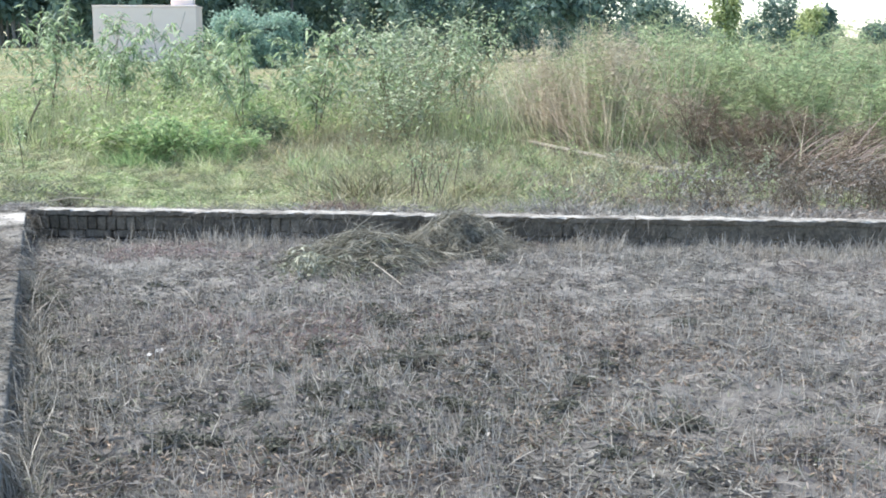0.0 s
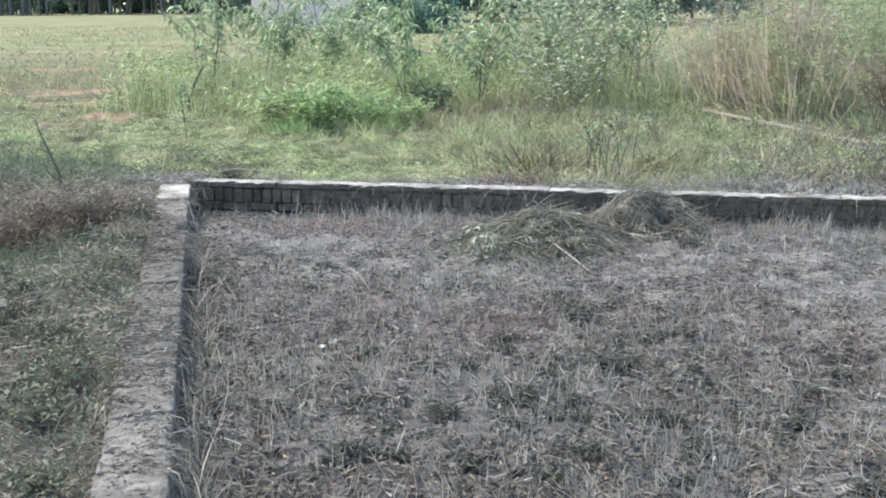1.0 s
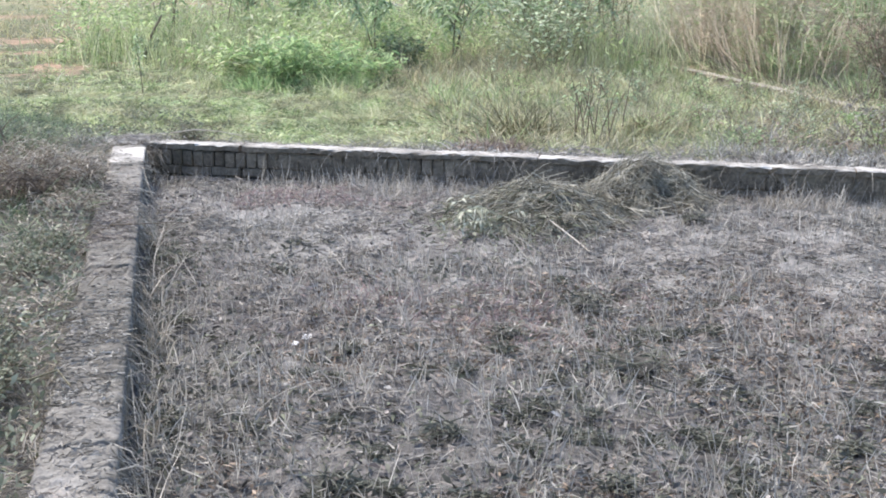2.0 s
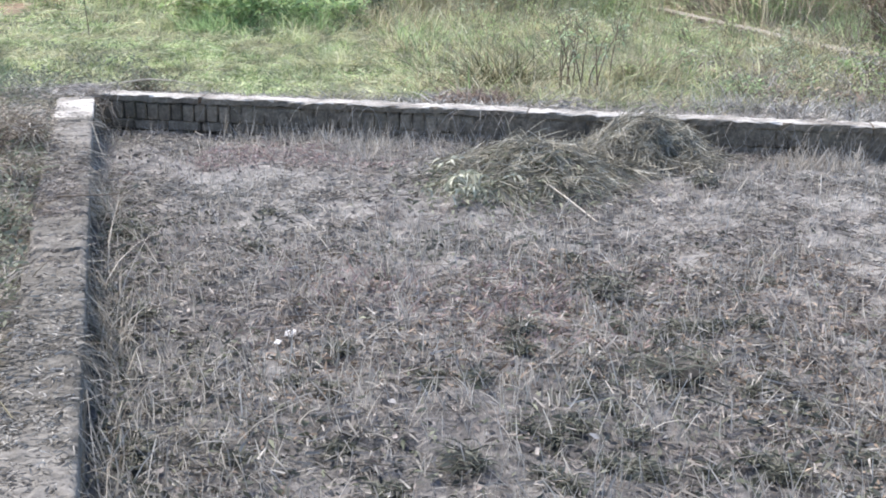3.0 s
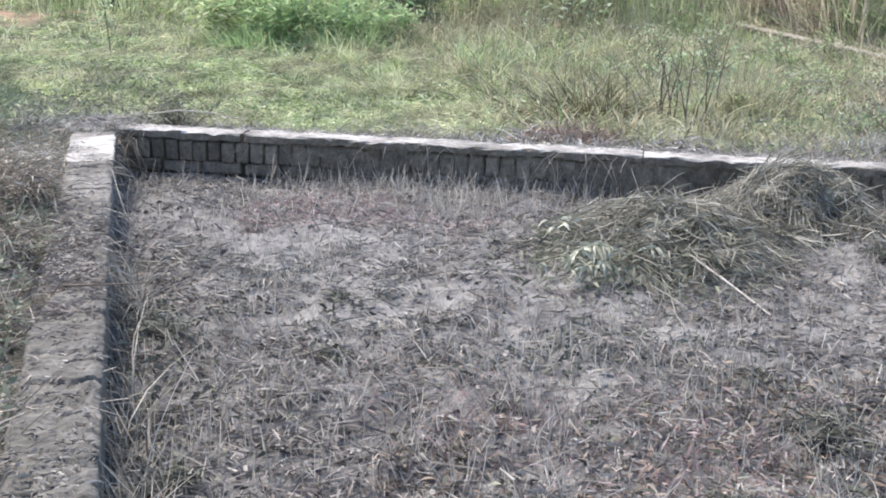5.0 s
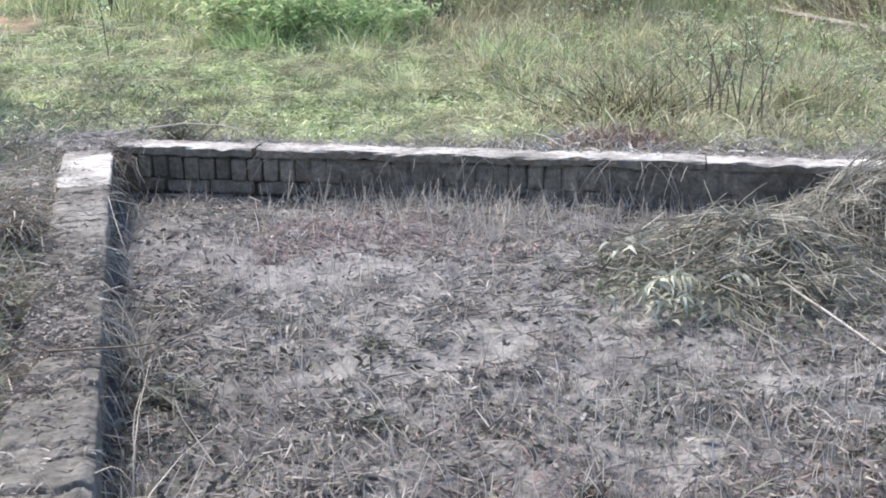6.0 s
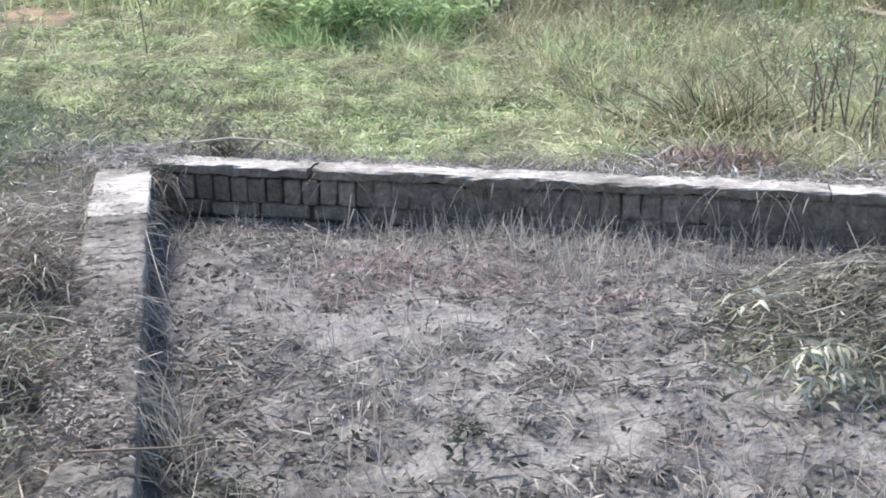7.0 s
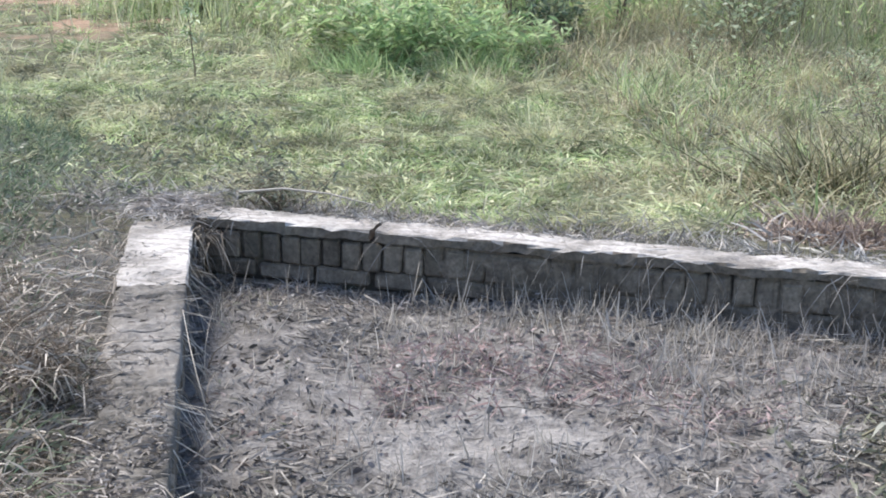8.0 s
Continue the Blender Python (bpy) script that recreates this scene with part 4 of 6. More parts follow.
tussock("red_litter", "reddish dead grass clump on the verge", "grass", -0.45, 11.5, 0.19, 0.4, 1100, 0.01, M_REDLITTER, 255, lean=0.9, sag=0.5)
tussock("red_litter", "reddish dead grass clump on the verge", "grass", -0.64, 11.42, 0.18, 0.4, 900, 0.01, M_REDLITTER, 256, lean=0.9, sag=0.5)
for i in range(5):
    twig_way = r2.uniform(-0.5, -0.25)
    x0, y0 = -0.15 + 0.08 * i, 12.2 + 0.05 * i
    z0 = float(height(x0, y0))
    tagged(new("dry_stalk", mesh_of("dry_stalk", *tube([(x0, y0, z0), (x0 + twig_way * 0.4, y0, z0 + 0.28), (x0 + twig_way, y0 - 0.05, z0 + 0.5)], 0.0045, 0.002, 4), M_STEM)), "long bent dry stalk in the tussock", "stalk", "dry stalks")
for i, (x, y, tall) in enumerate(((-3.25, 11.6, 0.18), (-2.85, 11.5, 0.16), (1.0, 11.05, 0.24), (0.65, 10.95, 0.2), (1.35, 11.1, 0.26), (1.15, 11.4, 0.28), (1.9, 11.2, 0.22), (2.5, 11.4, 0.25), (2.9, 12.6, 0.3), (1.5, 12.4, 0.28), (-2.4, 15.6, 0.3), (0.9, 15.5, 0.35))):
    tussock("grey_tussock", "grey withered grass clump by the wall", "grass", x, y, tall, 0.4, 380, 0.006, M_WITHERED if i < 8 else M_GRASS, 260 + i, lean=0.6, group="withered clumps")
for i in range(16):
    x, y = r2.uniform(2.3, 5.6), r2.uniform(11.2, 13.6)
    bush("dry_weed", "grey-brown dry weed with bare wiry stems", "weed", x, y, r2.uniform(0.3, 0.6), 0.55, 12, 240, 0.06, 0.011, (M_BRUSH, M_WITHERED, M_DARKWEED)[i % 3], M_TWIG, 440 + i, start=0.15, droop=0.4, stem_r=0.0045, group="dry weeds", twigs=5, foot=0.1)
for i, (x, y, n) in enumerate(((2.9, 13.6, 700), (3.3, 13.9, 700))):
    bush("green_weed_clump", "fresh green weed clump near the next plot's wall", "weed", x, y, 0.26, 0.45, 10, n, 0.04, 0.014, M_LUSH, M_STEM, 275 + i, start=0.05, stem_r=0.004, group="lush weeds", twigs=4)

for i in range(34):
    x, y = r2.uniform(-2.2, 3.0), r2.uniform(12.6, 18.0)
    if x < next_x(y) - 0.3:
        tussock("dry_tussock", "tall pale dry grass tussock in the meadow", "grass", x, y, r2.uniform(0.2, 0.42), r2.uniform(0.3, 0.55), 230, 0.007, (M_GRASS, M_DRY, M_GRASS_FAR)[i % 3], 500 + i, lean=0.4, sag=0.5, group="dry tussocks")

# dry grass growing over the next plot's wall
for i in range(16):
    y = 14.95 + i * 0.42 + r2.uniform(-0.15, 0.15)
    tussock("overgrown_tuft", "dry olive grass tuft growing over the far wall", "grass", next_x(y) + r2.uniform(-0.18, 0.0), y, r2.uniform(0.14, 0.3), 0.35, 90, 0.007, (M_GRASS, M_DRY, M_RUSSET)[i % 3], 840 + i, lean=0.5, sag=0.5, group="tufts along the far wall")

# outside the side wall: dead brush and a dry branch
for i, (x, y, tall, spread, mat) in enumerate(((-3.85, 9.7, 0.32, 0.7, M_SIDESTRAW), (-3.4, 9.15, 0.36, 0.5, M_BRUSH), (-4.2, 10.0, 0.4, 0.8, M_SIDESTRAW), (-3.8, 10.3, 0.26, 0.5, M_SIDESTRAW), (-4.4, 9.1, 0.36, 0.7, M_DEAD), (-3.3, 8.75, 0.3, 0.45, M_BRUSH), (-3.75, 8.8, 0.34, 0.6, M_SIDESTRAW), (-4.1, 9.3, 0.38, 0.6, M_BRUSH), (-3.5, 8.6, 0.3, 0.5, M_DEAD), (-3.05, 8.75, 0.26, 0.3, M_BRUSH), (-3.12, 9.1, 0.28, 0.35, M_BRUSH), (-3.25, 9.35, 0.3, 0.4, M_BRUSH), (-2.95, 8.4, 0.24, 0.25, M_SIDESTRAW), (-2.85, 7.2, 0.22, 0.35, M_BRUSH), (-3.55, 9.5, 0.3, 0.5, M_SIDESTRAW), (-4.8, 10.4, 0.4, 0.7, M_BRUSH))):
    if i % 2:
        tussock("dead_brush_pile", "tangled brown dead brush heaped against the wall", "brush", x, y, tall * (0.7 if y < 9.2 else 0.4), spread, 480, 0.0045, mat, 280 + i, lean=1.3, sag=0.45, group="dead brush")
    else:
        bush("dead_brush_pile", "tangled brown dead brush heaped against the wall", "brush", x, y, tall * 0.6, spread * 1.3, 14, 700, 0.1, 0.005, mat, M_TWIG, 280 + i, start=0.02, droop=0.6, stem_r=0.004, group="dead brush", twigs=9)
for i in range(15):
    y = 4.4 + 0.22 * i + r2.uniform(-0.1, 0.1)
    x = left_x(y) - 0.42 - abs(r2.gauss(0.1, 0.4))
    bush("side_weed", "small grey-green leafy weed outside the side wall", "weed", x, y, r2.uniform(0.12, 0.2), r2.uniform(0.25, 0.4), 9, 600, 0.024, 0.011, (M_WEED, M_DARKWEED, M_WEED)[i % 3], M_TWIG, 600 + i, start=0.15, droop=0.4, stem_r=0.003, group="side weeds", twigs=6)
# Near-black bushes stand in for the shaded hollow under the dead brush.
for i, (x, y) in enumerate(((-3.4, 8.75), (-3.75, 8.85), (-3.15, 8.6))):
    bush("brush_hollow_shade", "dark brown brush painted in as the hollow's shade outside the side wall", "brush", x, y, 0.2, 0.45, 18, 600, 0.07, 0.007, M_BRUSHSHADE, M_TWIG, 620 + i, start=0.02, droop=0.6, stem_r=0.004, group="dead brush", twigs=8)
dry_branch = tagged(new("dry_branch"), "bare dark dry branch stuck leaning in the ground", "branch")
dry_branch.location = (-4.39, 11.2, float(height(-4.39, 11.2)) - 0.03)
add("limb", mesh_of("limb", *tube([(0, 0, 0), (-0.06, 0, 0.16), (-0.13, 0.02, 0.32), (-0.2, 0.02, 0.47), (-0.25, 0.03, 0.62)], 0.011, 0.0045, 6), M_TWIG), dry_branch)
for q in ([(-0.06, 0, 0.16), (0.0, 0.03, 0.24), (0.08, 0.05, 0.29)], [(-0.01, 0, 0.05), (0.1, -0.03, 0.1), (0.2, -0.04, 0.11)], [(-0.13, 0.02, 0.32), (-0.21, 0, 0.37), (-0.25, -0.02, 0.36)], [(-0.03, 0, 0.08), (-0.12, -0.04, 0.15), (-0.16, -0.06, 0.24)], [(0, 0, 0.02), (0.05, 0.04, 0.14), (0.13, 0.06, 0.2)]):
    add("side_twig", mesh_of("side_twig", *tube(q, 0.006, 0.0025, 5), M_TWIG), dry_branch)

# ---- things inside the plot ----
def heap():
    """Cut grass raked into a heap against the back wall."""
    r = np.random.default_rng(300)
    root = tagged(new("grass_heap"), "heap of cut grey-green grass raked against the wall", "hay heap")
    ax, ay = 0.05, 9.75
    def dome(x, y):
        a = np.exp(-(((x - 0.44) / 0.36) ** 2) - ((y - 0.36) / 0.4) ** 2) * 0.29
        b = np.exp(-(((x + 0.28) / 0.44) ** 2) - ((y + 0.3) / 0.5) ** 2) * 0.21
        return np.maximum(a, b) + 0.09 * (fbm(x * 6 + 3, y * 6, 3) - 0.5) * np.exp(-((x * x + y * y) / 0.7) ** 2) - 0.1 * np.exp(-(((x - 0.58) / 0.1) ** 2) - ((y - 0.05) / 0.14) ** 2)
    def skin(x, y):
        return height(x + ax, y + ay) + dome(x, y)
    root.location = (ax, ay, 0)
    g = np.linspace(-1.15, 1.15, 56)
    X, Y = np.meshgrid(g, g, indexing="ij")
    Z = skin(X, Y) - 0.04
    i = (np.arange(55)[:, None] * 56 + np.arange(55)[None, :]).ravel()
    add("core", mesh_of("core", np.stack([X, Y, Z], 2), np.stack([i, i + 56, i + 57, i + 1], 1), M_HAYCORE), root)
    def spread(n):
        x = np.concatenate([r.normal(0.42, 0.27, n // 2), r.normal(-0.28, 0.34, n - n // 2)])
        y = np.concatenate([r.normal(0.28, 0.27, n // 2), r.normal(-0.32, 0.34, n - n // 2)])
        keep = (dome(x, y) > r.uniform(0.02, 0.08, n)) & (y + ay < back_y(x + ax) + 0.02)
        return x[keep], y[keep]
    def lay(x, y, a, L, wide, lift):
        """Straws that follow the heap's surface from their foot to their tip."""
        dx, dy = np.cos(a) * L, np.sin(a) * L
        z0, z1, z2 = skin(x, y), skin(x + dx / 2, y + dy / 2), skin(x + dx, y + dy)
        b = 2 * (z2 - 2 * z1 + z0)
        n = len(x)
        P = np.stack([x, y, z0 + lift], 1)
        D = np.stack([dx, dy, z2 - z0 - b + r.normal(0, 0.25, n) * L], 1)
        return ribbons(P, D, np.ones(n), wide, np.stack([0 * b, 0 * b, b], 1), (1.0, 1.0, 0.9, 0.8, 0.4), r)
    x, y = spread(11000)
    n = len(x)
    add("thatch", mesh_of("thatch", *lay(x, y, r.uniform(0, 2 * np.pi, n), 0.04 + 0.16 * r.random(n) ** 1.6, r.uniform(0.0035, 0.0075, n), r.uniform(-0.025, 0.03, n)), M_HAY), root, "tangled grey-green cut grass")
    x, y = spread(330)
    m, k = len(x), 9
    a = np.repeat(np.where(x > 0.15, -0.4, -0.75) + r.normal(0, 0.9, m), k) + r.normal(0, 0.28, m * k)
    L = np.repeat(r.uniform(0.08, 0.27, m), k) * r.uniform(0.6, 1.1, m * k)
    lift = np.repeat(r.uniform(0.0, 0.03, m), k) + r.uniform(0, 0.02, m * k)
    x, y = np.repeat(x, k) + r.normal(0, 0.028, m * k), np.repeat(y, k) + r.normal(0, 0.028, m * k)
    add("combed_hay", mesh_of("combed_hay", *lay(x, y, a, L, r.uniform(0.003, 0.006, m * k), lift), M_HAY), root, "combed bundles of long pale cut stalks")
    n = 1300
    x, y = r.normal(-0.48, 0.3, n), r.normal(-0.5, 0.34, n)
    P = np.stack([x, y, skin(x, y) + r.uniform(-0.01, 0.03, n)], 1)
    bend = np.zeros((n, 3))
    bend[:, 2] = -0.5
    add("foliage", mesh_of("foliage", *ribbons(P, flat(n, r, 0.4), r.uniform(0.04, 0.09, n), r.uniform(0.009, 0.018, n), bend, LEAF, r), M_WEED), root, "wilted dull green leaves")


heap()


def sprig(x, y, z, seed, leaves, size):
    r = np.random.default_rng(seed)
    root = tagged(new("leafy_sprig"), "cut sprig of pale lance-shaped leaves on the grass heap", "sprig", "cut sprigs")
    root.location = (x, y, z)
    t = np.linspace(0, 1, 6)
    stem = np.stack([0.22 * t, 0.05 * t, 0.05 * np.sin(t * 2.6)], 1)
    add("branchwork", mesh_of("branchwork", *tube(stem, 0.004, 0.002), M_STEM), root)
    k = r.uniform(0.1, 1, leaves)
    P = np.stack([0.22 * k, 0.05 * k, 0.05 * np.sin(k * 2.6)], 1)
    a = np.where(r.random(leaves) < 0.75, -1.6, 1.5) + r.normal(0, 0.85, leaves)
    D = unit(np.stack([np.cos(a), np.sin(a), r.uniform(-0.4, 0.7, leaves)], 1))
    bend = np.zeros((leaves, 3))
    bend[:, 2] = -r.uniform(0.2, 1.1, leaves)
    add("foliage", mesh_of("foliage", *ribbons(P, D, 0.8 * size * r.uniform(0.7, 1.2, leaves), 0.014 * r.uniform(0.8, 1.2, leaves), bend, (0.3, 1.0, 0.85, 0.1), r), M_PALELEAF), root)


sprig(-0.74, 8.86, 0.17, 301, 52, 0.078)
sprig(-0.85, 9.5, 0.12, 302, 12, 0.085)
sprig(-0.73, 8.8, 0.11, 303, 40, 0.075)
sprig(-0.82, 9.38, 0.13, 304, 14, 0.085)
sprig(-0.5, 8.98, 0.13, 305, 12, 0.08)
sprig(-0.88, 9.0, 0.08, 306, 16, 0.07)

stick = tagged(new("peeled_stick", mesh_of("peeled_stick", *tube([(-0.18, 8.95, 0.145), (-0.1, 8.81, 0.115), (-0.03, 8.68, 0.085), (0.04, 8.54, 0.055)], 0.0055, 0.004, 6), M_STICK)), "pale peeled stick poking out of the heap", "stick")


def scrap(name, x, y, size, seed, label):
    """A crumpled scrap of paper."""
    r = random.Random(seed)
    bm = bmesh.new()
    bmesh.ops.create_grid(bm, x_segments=5, y_segments=4, size=size)
    for v in bm.verts:
        v.co += Vector((r.uniform(-1, 1), r.uniform(-1, 1), r.uniform(0, 1.2))) * size * 0.2
    bmesh.ops.solidify(bm, geom=bm.faces[:], thickness=0.002)
    me = bpy.data.meshes.new(name)
    bm.to_mesh(me)
    bm.free()
    me.materials.append(M_PAPER)
    ob = tagged(new(name, me), label, "litter")
    ob.location = (x, y, float(height(x, y)) + 0.03)
    ob.rotation_euler = (r.uniform(0.3, 0.5), 0.1, r.uniform(-0.6, 0.6))


scrap("paper_scrap", -1.3, 6.87, 0.019, 310, "crumpled white paper scrap on the soil")
scrap("paper_scrap", -1.33, 6.75, 0.012, 311, "small torn white paper scrap on the soil")
strip = bmesh.new()
bmesh.ops.create_grid(strip, x_segments=2, y_segments=6, size=0.5)
bmesh.ops.scale(strip, vec=(0.011, 0.055, 1), verts=strip.verts)
for v in strip.verts:
    v.co.z += 0.006 * math.sin(v.co.y * 90) + 0.002 * math.sin(v.co.x * 700)
bmesh.ops.solidify(strip, geom=strip.faces[:], thickness=0.001)
bmesh.ops.rotate(strip, cent=(0, 0, 0), matrix=Matrix.Rotation(radians(68), 3, "X"), verts=strip.verts)
strip_mesh = bpy.data.meshes.new("plastic_strip")
strip.to_mesh(strip_mesh)
strip.free()
strip_mesh.materials.append(M_PAPER)
tagged(new("plastic_strip", strip_mesh), "thin white plastic strip standing by the side wall", "litter").location = (-2.26, 8.24, float(height(-2.26, 8.24)) + 0.025)


def clod(x, y, size, seed):
    """An uprooted clump: dark soil with roots and blades."""
    r = np.random.default_rng(seed)
    root = tagged(new("uprooted_clump"), "dark uprooted grass clump with soil on its roots", "grass clump", "uprooted clumps")
    size = size * 1.3
    root.location = (x, y, float(height(x, y)) + 0.25 * size)
    bm = bmesh.new()
    bmesh.ops.create_icosphere(bm, subdivisions=2, radius=size)
    for v in bm.verts:
        v.co *= 0.7 + 0.5 * noise.noise(v.co * 14 + Vector((seed, 0, 0)))
        v.co.z *= 0.55
    part("soil", bm, M_CLOD, root)
    n = 170
    P = r.normal(0, size * 0.5, (n, 3)) * np.array([1, 1, 0.3]) + np.array([0, 0, 0.2 * size])
    D = flat(n, r, 0.5)
    D[:, 2] = np.abs(D[:, 2])
    bend = np.zeros((n, 3))
    bend[:, 2] = -0.4
    add("foliage", mesh_of("foliage", *ribbons(P, D, size * r.uniform(0.7, 1.7, n), r.uniform(0.003, 0.007, n), bend, BLADE, r), M_DARKWEED), root)


for i, (x, y, s) in enumerate(((-0.04, 7.42, 0.085), (0.11, 6.45, 0.1), (-0.63, 5.75, 0.05), (-0.42, 6.9, 0.05), (0.9, 6.1, 0.04), (-0.95, 5.3, 0.05), (1.7, 7.3, 0.05), (1.3, 5.4, 0.045), (-2.25, 8.15, 0.07), (0.75, 9.4, 0.06), (2.4, 8.2, 0.05),
                              (-1.6, 8.0, 0.035), (-0.2, 5.1, 0.05), (0.5, 7.0, 0.035), (-1.1, 6.3, 0.035), (-1.9, 7.0, 0.04), (-0.1, 5.75, 0.045), (0.35, 5.35, 0.04), (0.55, 6.25, 0.035), (-0.75, 6.45, 0.035), (0.2, 6.95, 0.04), (-0.35, 5.95, 0.03), (0.9, 5.05, 0.035), (-1.3, 5.75, 0.03), (1.15, 6.7, 0.03), (-0.15, 7.9, 0.03), (-1.0, 7.6, 0.028), (0.7, 7.6, 0.03), (-0.5, 5.2, 0.04), (-1.65, 8.6, 0.028))):
    clod(x, y, s, 320 + i)

for i in range(46):
    cx, cy = ((0.0, 5.4), (-0.4, 6.2), (0.6, 5.9), (-1.0, 5.6), (0.2, 7.0))[i % 5]
    clod(cx + r2.gauss(0, 0.4), cy + r2.gauss(0, 0.35), r2.uniform(0.02, 0.042), 700 + i)

tussock("dry_flower_stalk", "thin pale dry flower stalk by the wall", "weed", -0.95, 10.2, 0.42, 0.02, 4, 0.006, M_STUBBLE, 340, lean=0.08, sag=0.05)
tussock("corner_grass", "dry grass hanging over the wall's corner", "grass", -3.2, 10.9, 0.19, 0.16, 260, 0.0045, M_BRUSH, 341, lean=1.1, sag=1.6, toward=(0.25, -0.6))
for ob in scene.objects:
    if ob.name.startswith("corner_grass"):
        ob.location.z = WALL_TOP - 0.06

bush("dead_weed_clump", "dark withered weed clump behind the wall's corner", "weed", -2.98, 11.45, 0.2, 0.5, 18, 380, 0.045, 0.012, M_WEED, M_TWIG, 342, start=0.05, stem_r=0.004, twigs=5)
def twig(name, label, points, r0, r1, mat=None):
    return tagged(new(name, mesh_of(name, *tube(points, r0, r1, 5), mat or M_STICK)), label, "twig")


twig("fallen_twig", "pale dry twig lying behind the capping", [(-3.1, 11.24, 0.3), (-2.9, 11.2, 0.335), (-2.7, 11.17, 0.33), (-2.5, 11.13, 0.3)], 0.006, 0.003)
twig("fallen_twig", "thin brown twig lying across the side wall", [(-2.52, 7.95, 0.285), (-2.42, 7.96, 0.288), (-2.3, 7.97, 0.292), (-2.22, 7.98, 0.3)], 0.004, 0.002, M_TWIG)
twig("fallen_twig", "bent pale twig on the side wall's edge", [(-2.1, 5.55, 0.28), (-2.0, 5.5, 0.3), (-1.93, 5.58, 0.31), (-1.86, 5.5, 0.285)], 0.005, 0.0025, M_STEM)
twig("fallen_twig", "thin pale twig lying on the soil", [(1.05, 5.3, 0.05), (1.16, 5.12, 0.08), (1.2, 4.9, 0.07)], 0.003, 0.002, M_TWIG)
for i, (x, off, tall, n) in enumerate(((-1.15, 0.1, 0.2, 150), (-0.72, 0.09, 0.22, 190), (-0.42, 0.14, 0.2, 150), (-1.7, 0.08, 0.15, 110), (0.95, 0.1, 0.22, 170), (1.4, 0.1, 0.24, 170), (2.1, 0.12, 0.2, 150), (3.0, 0.1, 0.22, 150), (-2.15, 0.07, 0.12, 90), (-3.02, 0.3, 0.16, 90))):
    tussock("wall_foot_tangle", "tangled dry grass clump at the back wall's foot", "grass", x, back_y(x) - off, tall * 0.75, 0.24, n, 0.0042, (M_STUBBLE, M_BRUSH)[i % 2], 460 + i, lean=0.75, sag=0.6, group="wall foot tangles")
for i, (x, y) in enumerate(((-2.06, 10.06), (-1.75, 9.87), (-1.36, 9.93), (-1.9, 10.2), (-1.55, 10.1), (-2.2, 9.75), (-0.95, 7.55), (-0.8, 7.4), (-0.38, 7.3), (-0.2, 7.15), (-0.5, 7.1), (-1.1, 7.35))):
    tussock("reddish_grass_tuft", "sparse reddish dry grass tuft on the soil", "grass", x, y, 0.11, 0.34, 110, 0.0045, M_REDSTRAW, 800 + i, lean=0.6, group="reddish tufts")
tussock("dry_tussock", "dense beige grass tussock behind the twig bush", "grass", 0.85, 13.05, 0.5, 0.5, 520, 0.006, M_DRY, 355, lean=0.25, sag=0.3, group="dry tussocks")
for i, (x, y) in enumerate(((0.3, 14.6), (1.0, 15.2), (-0.4, 15.8), (1.7, 15.6), (0.6, 16.5), (2.3, 16.2), (1.3, 17.0), (-0.6, 17.2), (0.1, 17.6), (1.9, 14.5), (2.6, 14.9), (0.8, 12.9), (1.6, 12.1), (2.1, 12.6), (2.6, 12.0), (1.2, 13.6), (2.2, 13.9), (3.1, 12.9), (3.6, 12.2), (3.9, 13.3))):
    bush("verge_weed", "wiry olive weed with sparse small leaves", "weed", x, y, r2.uniform(0.28, 0.5), 0.5, 9, 260, 0.04, 0.014, (M_FEATHER, M_GREYLEAF, M_TALLWEED)[i % 3], M_TWIG, 360 + i, start=0.1, stem_r=0.004, group="verge weeds", twigs=5)

# ---- uncounted growth and litter ----
def scatter(n, x0, x1, y0, y1, r, where):
    x, y = r.uniform(x0, x1, n), r.uniform(y0, y1, n)
    k = where(x, y, r)
    return x[k], y[k]


def in_plot(x, y, r):
    return (x > left_x(y) + 0.02) & (y < back_y(x) - 0.03)


def seen_much(x, y, r):
    """Litter thins out towards the plot's unseen sides."""
    return r.random(len(x)) < (0.2 + 0.8 * smooth(2.0, 4.2, y)) * (0.2 + 0.8 * smooth(7.0, 4.5, x))


def litter(n, x0, x1, y0, y1, r, share, on_bare=0.2):
    """Places for litter within the plot: share gives how much of it stays, bare dust keeps little."""
    return scatter(n, x0, x1, y0, y1, r, lambda x, y, r: in_plot(x, y, r) & seen_much(x, y, r) & (r.random(len(x)) < share(x, y) * (1 - (1 - on_bare) * bare(x, y)) * (1 - 0.88 * np.exp(-(((x + 2.72) / 0.5) ** 2) - ((y - 10.0) / 0.85) ** 2))))


r = np.random.default_rng(400)
x, y = litter(9500, -3.2, 7.0, 2.0, 11.0, r, lambda x, y: 0.25 + smooth(0.38, 0.6, fbm(x * 1.9 + 44, y * 1.9, 3)))
k = 20
way = np.repeat(r.uniform(0, 2 * np.pi, len(x)), k) + r.normal(0, 0.7, len(x) * k)
big = np.repeat(r.uniform(0.6, 1.4, len(x)), k)
x, y = np.repeat(x, k), np.repeat(y, k)
n = len(x)
x, y = x + r.normal(0, 0.045, n) * big, y + r.normal(0, 0.03, n) * big
bend = np.zeros((n, 3))
bend[:, 2] = -r.uniform(0.1, 0.6, n)
D = unit(np.stack([np.cos(way), np.sin(way), r.uniform(-0.05, 0.6, n)], 1))
